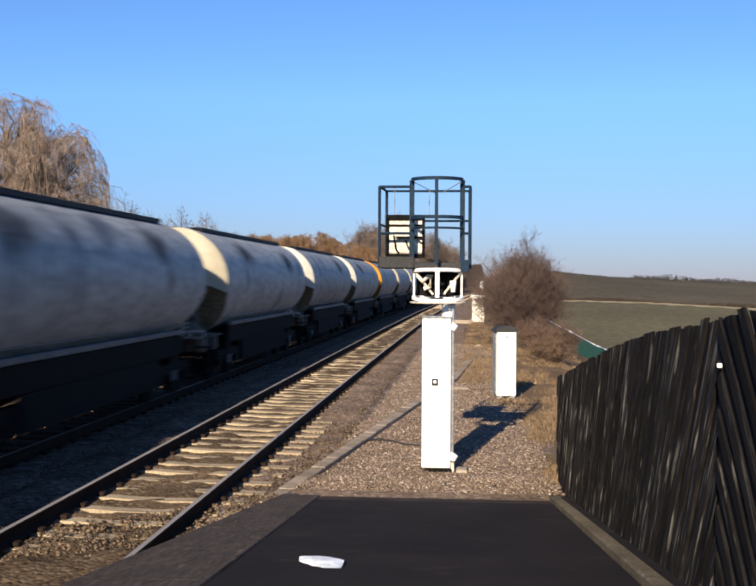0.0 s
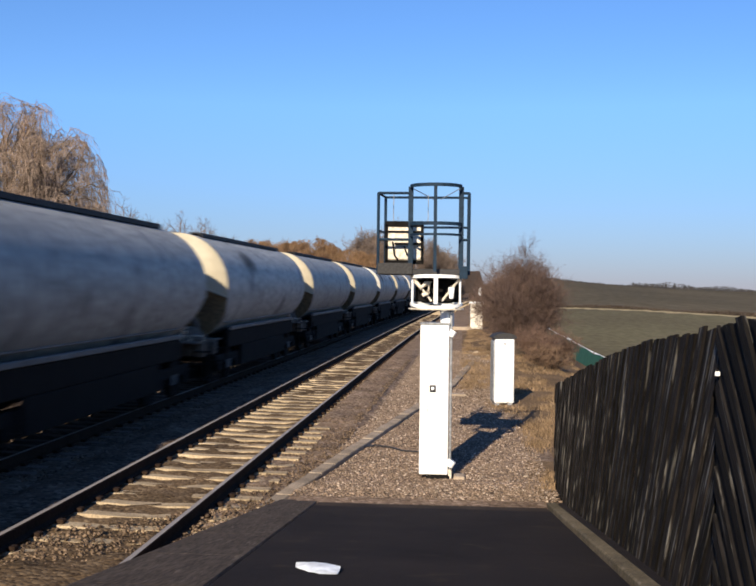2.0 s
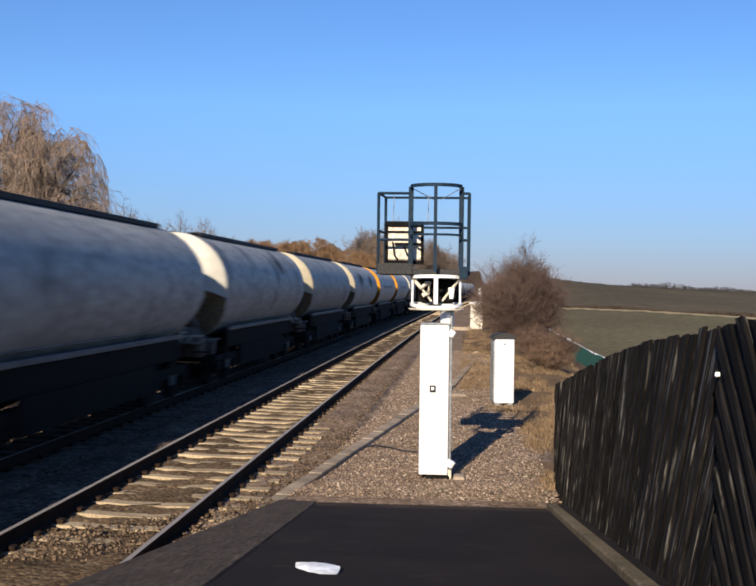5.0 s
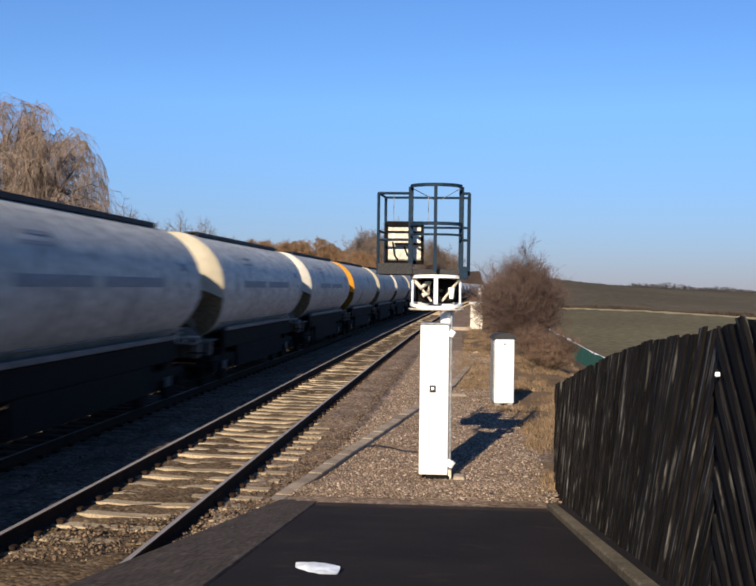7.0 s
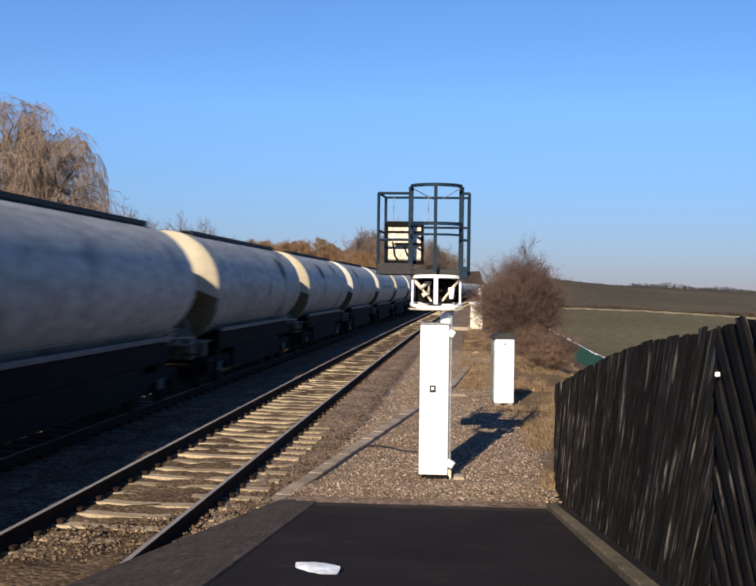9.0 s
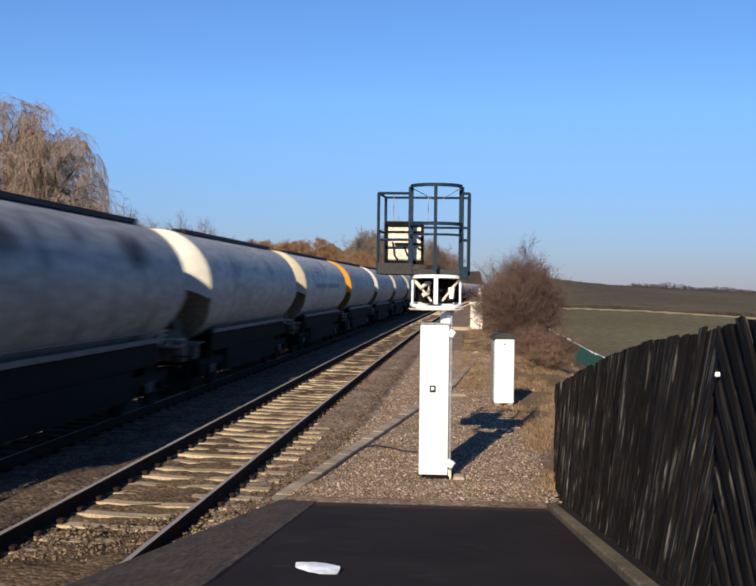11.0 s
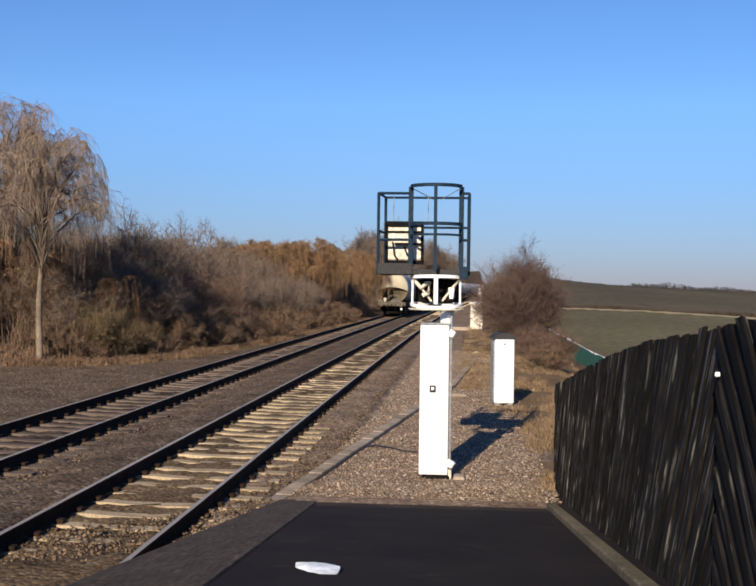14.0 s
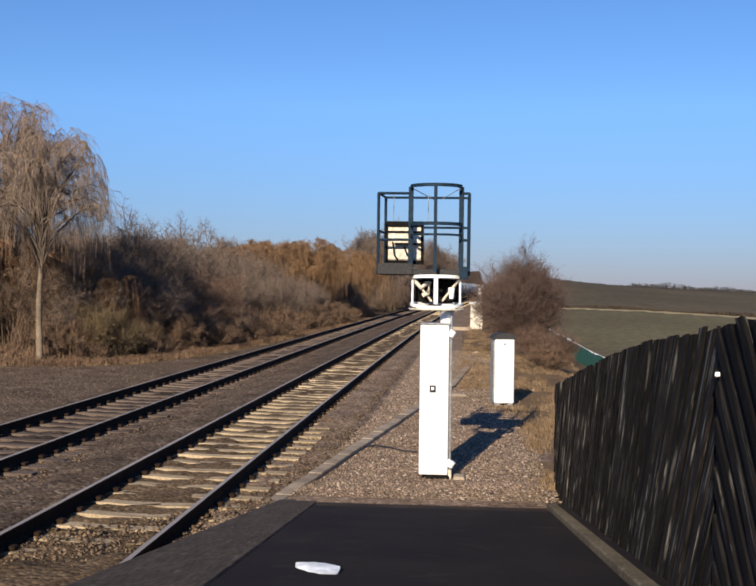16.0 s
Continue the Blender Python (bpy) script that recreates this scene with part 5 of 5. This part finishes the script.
def plant():
    rng = random.Random(11)
    # weeping willow with a pale trunk
    w = dome_tree(3, 8.35, 4.3, PALE_BARK, TWIG_WILLOW, "bare weeping willow with pale trunk beside the gravel", counts=(34, 260, 1900, 4600), hang=800, thick=0.95)
    put(w, -14.1, 36.2, 20)
    w2 = dome_tree(12, 9.0, 7.4, BARK, TWIG_WILLOW, "bare grey-brown willow crown above the thicket", counts=(46, 360, 3000, 7000), hang_mat=TWIG_ORANGE, hang=700, hang_len=1.6, thick=0.95)
    put(w2, -16.6, 39.0, 80, 0.98)
    o = limb_tree(5, 4.2, 2.4, BARK, TWIG_ORANGE, "bare osier with orange drooping shoots", 0.62, 0.5, "osier", counts=(12, 100, 800, 1800), hang=1300, hang_len=1.15, hang_mat=TWIG_ORANGE, r0=0.07, thick=1.1)
    put(o, -16.6, 39.6, 0, 1.25)
    copy_at(o, -17.8, 42.6, 60, 1.3)
    copy_at(o, -13.6, 40.6, 120, 0.8)
    # thicket kinds
    dark = shrub(21, 4.6, 4.6, BARK, TWIG_GREY, "tangled grey-brown leafless shrub in the thicket", 34, 420, 3600, 8000, "hawthorn_shrub")
    red = shrub(22, 3.6, 4.6, BARK, TWIG_RED, "tangled red-brown leafless shrub in the thicket", 34, 420, 3600, 8000, "dogwood_shrub")
    brown = shrub(23, 4.2, 4.8, BARK, TWIG_BROWN, "tangled brown leafless shrub in the thicket", 34, 420, 3600, 8000, "blackthorn_shrub")
    tall = limb_tree(31, 6.0, 5.2, BARK, TWIG_GREY, "bare grey tree rising from the thicket", 0.3, 0.0, counts=(18, 150, 2000, 5200), r0=0.1, thick=1.2)
    low = shrub(24, 1.6, 2.6, BARK, TWIG_TAN, "low russet bramble at the thicket's edge", 30, 300, 2200, 5000, "bramble", thick=1.0)
    for ob, x, y, s in ((dark, -14.6, 47.5, 1.0), (red, -12.6, 52.0, 0.9), (brown, -16.6, 49.0, 1.05), (tall, -15.6, 52.0, 0.74), (low, -11.8, 44.0, 1.0)):
        put(ob, x, y, rng.uniform(0, 360), s)
    olive = shrub(25, 2.6, 3.4, BARK, TWIG_OLIVE, "tangled olive-brown leafless shrub under the willow", 30, 360, 3000, 6500, "sallow_shrub")
    put(olive, -12.6, 38.4, 0, 0.8)
    copy_at(dark, -14.8, 53.0, 40, 0.95)
    kinds = [dark, red, brown, brown, dark]
    spots = []
    y = 40.0
    while y < 120:
        edge = verge_edge(y) - 2.4
        for row in range(3):
            spots.append((edge - 1.0 - row * 3.4 + rng.uniform(-0.9, 0.9), y + rng.uniform(-1, 1), 0.55 + 0.2 * row + rng.uniform(-0.1, 0.12) + (y - 40) * 0.003))
        y += 3.6 + (y - 40) * 0.035
    for x, yy, s in spots:
        copy_at(rng.choice(kinds), x, yy, rng.uniform(0, 360), s)
    for x, yy, s in ((-17.6, 45.0, 0.6), (-15.0, 60.0, 0.72), (-14.2, 56.0, 0.62), (-19.5, 64, 0.75), (-17, 75, 0.8)):
        copy_at(tall, x, yy, rng.uniform(0, 360), s)
    y = 37.5
    while y < 105:
        for row in range(2):
            copy_at(low, verge_edge(y) - 0.7 - row * 1.2 + rng.uniform(-0.4, 0.3), y, rng.uniform(0, 360), 0.4 + rng.random() * 0.4 + row * 0.15)
        y += 2.2 + (y - 37) * 0.03
    for x, yy, k, s in ((-12.6, 45.0, brown, 0.62), (-12.0, 48.0, red, 0.6), (-12.9, 43.0, brown, 0.5), (-11.6, 51.5, brown, 0.55), (-13.6, 46.5, brown, 0.8), (-11.4, 55.0, red, 0.5)):
        copy_at(k, x, yy, rng.uniform(0, 360), s)
    for x, yy, k, s in ((-13.4, 42.2, red, 0.72), (-14.6, 43.4, brown, 0.85), (-12.7, 44.2, dark, 0.66), (-13.8, 45.2, dark, 0.8)):
        copy_at(k, x, yy, rng.uniform(0, 360), s)
    # low growth under the willow
    for x, yy, s in ((-13.0, 39.0, 0.75), (-15.4, 39.5, 0.9), (-17.0, 37.0, 0.7), (-12.2, 41.0, 0.6), (-18.5, 41, 1.0)):
        copy_at(olive if s < 0.8 else brown, x, yy, rng.uniform(0, 360), s)
    # far orange willows and woods along the line
    big = dome_tree(6, 6.9, 7.0, BARK, TWIG_GOLD, "far bare willow glowing orange in the sun", 0.2, counts=(46, 420, 3600, 9000), hang=2200, hang_len=1.6, r0=0.14, thick=1.9)
    put(big, -12.0, 86.0, 30, 0.88)
    for x, yy, s in ((-15.6, 92, 0.86), (-9.6, 98, 0.84), (-18.5, 96, 0.86)):
        copy_at(big, x, yy, rng.uniform(0, 360), s)
    grey = limb_tree(9, 9.0, 6.5, BARK, TWIG_GREY, "far bare grey tree beside the line", 0.3, 0.0, counts=(20, 170, 2200, 5600), r0=0.14, thick=1.9)
    put(grey, -8.6, 128, 0, 0.75)
    for x, yy, s in ((-21, 118, 0.62), (-24, 108, 0.6), (-26, 122, 0.68), (-33, 125, 0.68), (-12, 140, 0.75), (-29, 104, 0.56), (-36, 112, 0.6)):
        copy_at(grey, x, yy, rng.uniform(0, 360), s)
    for yy in range(125, 300, 9):
        edge = verge_edge(yy)
        for row in range(2):
            copy_at(rng.choice(kinds + [grey]), edge - 1.5 - 5 * row + rng.uniform(-1, 1), yy + rng.uniform(-3, 3), rng.uniform(0, 360), 0.8 + rng.random() * 0.35)
    # right-hand hawthorn on the bank
    h = shrub(41, 5.0, 3.5, BARK, TWIG_HAWTHORN, "dense red-brown leafless hawthorn on the grassy bank", 46, 800, 9000, 26000, "hawthorn_shrub", thick=0.72)
    put(h, 2.36, 46.6, 0, 0.8)
    h.scale = (0.72, 0.72, 0.86)
    t = shrub(42, 5.6, 3.4, BARK, TWIG_HAWTHORN, "open grey leafless hawthorn on the grassy bank", 24, 300, 3200, 9000, "hawthorn_shrub", thick=0.62)
    put(t, 2.3, 48.0, 0, 0.86)
    t.scale = (1.08, 1.08, 0.76)
    copy_at(red, 3.2, 44.2, 50, 0.42)
    copy_at(red, 4.3, 48.5, 10, 0.33)
    copy_at(low, 3.0, 38.5, 10, 0.6)
    for x, yy, s in ((3.2, 118, 0.85), (5.2, 128, 1.0), (7.0, 150, 1.2), (4.8, 104, 0.7)):
        copy_at(rng.choice(kinds), x, yy, rng.uniform(0, 360), s)


plant()


def blades(name, label, mat, places, height, seed, per=26, lean=0.6, width=0.006):
    """Tufts of dry blades, one object."""
    rng = np.random.default_rng(seed)
    C = np.repeat(np.array(places), per, axis=0)
    n = len(C)
    root = C + np.stack([rng.normal(0, 0.10, n), rng.normal(0, 0.10, n), np.full(n, -0.03)], 1)
    a = rng.uniform(0, 2 * np.pi, n)
    h = height * rng.uniform(0.35, 1.2, n)
    out = lean * rng.uniform(0.1, 1.0, n) * h
    q = np.linspace(0, 1, 4)[None, :]
    P = np.zeros((n, 4, 3))
    P[:, :, 0] = root[:, :1] + np.cos(a)[:, None] * out[:, None] * q ** 1.6
    P[:, :, 1] = root[:, 1:2] + np.sin(a)[:, None] * out[:, None] * q ** 1.6
    P[:, :, 2] = root[:, 2:] + h[:, None] * (q - 0.25 * q ** 3)
    v, f = strands(P, width * np.array([1, 0.9, 0.6, 0.15])[None, :] * rng.uniform(0.7, 1.4, (n, 1)))
    ob = new(name, fast_mesh(name, v, f, mat))
    tagged(ob, label, "grass", kind="stuff")


def sow():
    rng = random.Random(4)
    right = []
    while len(right) < 1500:
        y = 15.0 + 75 * rng.random() ** 1.6
        x = grass_edge(y) + 0.05 + rng.random() ** 1.3 * (1.9 if y < 22 else 4.5)
        if 0.55 < x < 1.45 and 25.7 < y < 26.8:
            continue
        if noise.noise((x * 0.9, y * 0.5, 7)) < -0.15:
            continue
        right.append((x, y, ground_z(x, y)))
    blades("dry_grass", "dry straw-coloured grass on the bank", STRAW, right, 0.19, 1, 26)
    russet = []
    while len(russet) < 3000:
        y = 35 + 65 * rng.random() ** 1.3
        x = verge_edge(y) + 0.3 - rng.random() ** 1.5 * 4.0
        russet.append((x, y, ground_z(x, y)))
    blades("russet_weeds", "russet dead weeds below the thicket", RUSSET, russet, 0.34, 2, 22, 0.6, 0.009)
    tall = []
    while len(tall) < 1500:
        y = 37 + 60 * rng.random() ** 1.2
        x = verge_edge(y) - 1.6 - rng.random() * 6.5
        tall.append((x, y, ground_z(x, y)))
    blades("dead_undergrowth", "tall brown dead stalks inside the thicket", TWIG_TAN, tall, 1.5, 5, 12, 0.45, 0.011)
    pale = []
    while len(pale) < 500:
        y = 34.6 + 45 * rng.random() ** 1.5
        x = verge_edge(y) + 0.5 - rng.random() * 1.4
        pale.append((x, y, ground_z(x, y)))
    blades("pale_grass", "pale dead grass along the gravel's edge", STRAW, pale, 0.22, 3, 18, 0.7, 0.008)


sow()


# ---- far hedges and woods ----
def hedge_row(name, label, pts, height, step, seed, mat=FAR_WOOD):
    rng = np.random.default_rng(seed)
    V, Q = [], []
    o = 0
    for (xa, ya), (xb, yb) in zip(pts, pts[1:]):
        n = max(2, int(math.hypot(xb - xa, yb - ya) / step))
        for i in range(n):
            t = (i + rng.random()) / n
            x, y = xa + (xb - xa) * t, ya + (yb - ya) * t
            z = ground_z(x, y)
            hh = height * (0.3 + 0.75 * min(1.0, max(0.0, 0.5 + 0.9 * noise.noise((x * 0.045, y * 0.045, seed))))) * rng.uniform(0.8, 1.1)
            m = 70
            for _ in range(m):
                u = rng.random()
                p = np.array([x + rng.normal() * step * 0.7 * (1 - 0.5 * u), y + rng.normal() * step * 0.7, z + hh * u])
                s = step * rng.uniform(0.08, 0.24) * (1.2 - 0.6 * u)
                tri = p + rng.normal(size=(4, 3)) * np.array([s, s, s])
                V.append(tri)
                Q += [(o, o + 1, o + 2), (o, o + 2, o + 3), (o, o + 3, o + 1), (o + 1, o + 3, o + 2)]
                o += 4
    ob = new(name, fast_mesh(name, np.concatenate(V), np.array(Q), mat, False))
    tagged(ob, label, "hedge", kind="stuff")


hedge_row("field_hedge", "thin dark hedge between two fields", [(20, 292), (38, 248), (60, 195), (100, 98)], 0.75, 0.8, 1, BARK)
hedge_row("skyline_wood", "dark far trees along the skyline", [(136, 905), (262, 905)], 4.6, 2.2, 2)
hedge_row("skyline_hedge", "dark low far hedge along the skyline", [(60, 912), (140, 905), (420, 900)], 1.4, 2.4, 3)


# ---- ballast ----
def build_beds():
    for name, x0, label, hi, mat in (("near_ballast_bed", NEAR_X, "brown oily ballast heaped between pale sleepers", 0.010, OILY), ("far_ballast_bed", FAR_X, "brown ballast heaped between dull sleepers, darkened for the train's shade", -0.008, BALLAST_FAR_SHADE)):
        xs = np.arange(-1.9, 1.91, 0.1)
        ys = np.concatenate([np.arange(5, 40, 0.1), np.arange(40, 110, 0.4)])
        X, Y = np.meshgrid(xs, ys)
        Z = np.empty_like(X)
        for j in range(len(ys)):
            for i in range(len(xs)):
                x, y = xs[i], ys[j]
                z = -0.203 + hi + 0.03 * noise.noise((x * 2.1 + x0, y * 1.7, 1)) + 0.034 * noise.noise((x * 5 + x0, y * 5, 4))
                if x0 == NEAR_X:
                    z += 0.085 * smooth01((11.6 - y + 0.9 * x) / 2.5)
                if x0 == NEAR_X:
                    z += 0.075 * smooth01((-x - 0.85) / 0.15)  # heaped in the space between the tracks
                    z += 0.07 * smooth01((x - 0.85) / 0.15) * smooth01((y - 20.5) / 2.0)
                else:
                    z += 0.03 * smooth01((abs(x) - 0.9) / 0.2)
                z -= 0.10 * smooth01((abs(x) - 1.55) / 0.35)
                Z[j, i] = z + CANT * (0.5 - x / GAUGE) * (1 if abs(x) < 1.4 else 0.9)
        B = np.array([bend(y) for y in ys])[:, None]
        V = np.stack([X + x0 + B, Y, Z], -1).reshape(-1, 3)
        ny, nx = X.shape
        idx = np.arange(ny * nx).reshape(ny, nx)
        Q = np.stack([idx[:-1, :-1], idx[:-1, 1:], idx[1:, 1:], idx[1:, :-1]], -1).reshape(-1, 4)
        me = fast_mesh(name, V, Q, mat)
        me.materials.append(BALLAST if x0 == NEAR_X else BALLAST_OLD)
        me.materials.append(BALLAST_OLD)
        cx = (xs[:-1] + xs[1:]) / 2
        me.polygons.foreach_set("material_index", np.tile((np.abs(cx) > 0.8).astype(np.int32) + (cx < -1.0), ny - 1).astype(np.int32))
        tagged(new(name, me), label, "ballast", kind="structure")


build_beds()


def scatter_stones(name, label, mat, n, x0, x1, far, power, seed, track):
    """Loose stones strewn over one stretch of the track bed."""
    rng = np.random.default_rng(seed)
    y = 6.5 + far * rng.random(n) ** power
    x = rng.uniform(x0, x1, n)
    edge = np.where(y < FOOT_Y + 0.15, -2.28, 1.25)  # keeps clear of the platform
    keep = x < edge
    for cx in (NEAR_X, FAR_X):
        keep &= (np.abs(x - cx) < 1.75) if track == cx else ((np.abs(x - cx) > 1.6) | (track is not None))
    x, y = x[keep], y[keep]
    n = len(x)
    z = np.array([ground_z(a, b) for a, b in zip(x, y)])
    if track is not None:
        d = x - track
        z = np.where(np.abs(d) < 0.7, -0.214, -0.197)
        if track == NEAR_X:
            z = np.where(d < -0.9, z + 0.055, z)
            z = np.where((d > 0.9) & (y > 21.5), z + 0.05, z)
            z = np.where(y < 12.2 + 0.9 * d, z + 0.07, z)
        for rx in (-GAUGE / 2, GAUGE / 2):
            z = np.where(np.abs(d - rx) < 0.09, -0.3, z)
    size = rng.uniform(0.011, 0.027, n)
    base = np.array([[1, 0, 0], [-1, 0, 0], [0, 1, 0], [0, -1, 0], [0, 0, 1], [0, 0, -1]], float)
    V = base[None] * rng.uniform(0.6, 1.35, (n, 6, 1)) + rng.normal(size=(n, 6, 3)) * 0.25
    a = rng.uniform(0, 2 * np.pi, n)
    ca, sa = np.cos(a)[:, None], np.sin(a)[:, None]
    V = np.stack([V[..., 0] * ca - V[..., 1] * sa, V[..., 0] * sa + V[..., 1] * ca, V[..., 2] * 0.75], -1)
    V = V * size[:, None, None] + np.stack([x + KAPPA * y * y / 2, y, z], -1)[:, None, :]
    F = np.array([(0, 2, 4), (2, 1, 4), (1, 3, 4), (3, 0, 4), (2, 0, 5), (1, 2, 5), (3, 1, 5), (0, 3, 5)])
    Q = (F[None] + (np.arange(n) * 6)[:, None, None]).reshape(-1, 3)
    ob = new(name, fast_mesh(name, V.reshape(-1, 3), Q, mat, False))
    tagged(ob, label, "ballast", kind="stuff")


scatter_stones("loose_ballast", "loose brown and grey ballast stones", STONE, 26000, -4.9, 1.3, 34, 1.5, 8, None)
scatter_stones("old_loose_ballast", "loose dull brown ballast stones", STONE_OLD, 26000, -17.0, -4.9, 34, 1.2, 12, None)
scatter_stones("apron_gravel", "coarse brown gravel at the foot of the ramp", STONE, 44000, -2.2, 1.3, 42, 1.35, 21, None)
scatter_stones("pale_gravel", "pale chips among the gravel below the ramp", STONE_PALE, 13000, -2.2, 1.3, 42, 1.35, 22, None)
scatter_stones("near_track_stones", "oily brown stones strewn between the near rails", STONE_OILY, 26000, NEAR_X - 1.75, NEAR_X + 1.75, 34, 1.5, 9, NEAR_X)
scatter_stones("far_track_stones", "dull brown stones strewn between the far rails", STONE_OILY, 16000, FAR_X - 1.75, FAR_X + 1.75, 38, 1.2, 10, FAR_X)


motions()
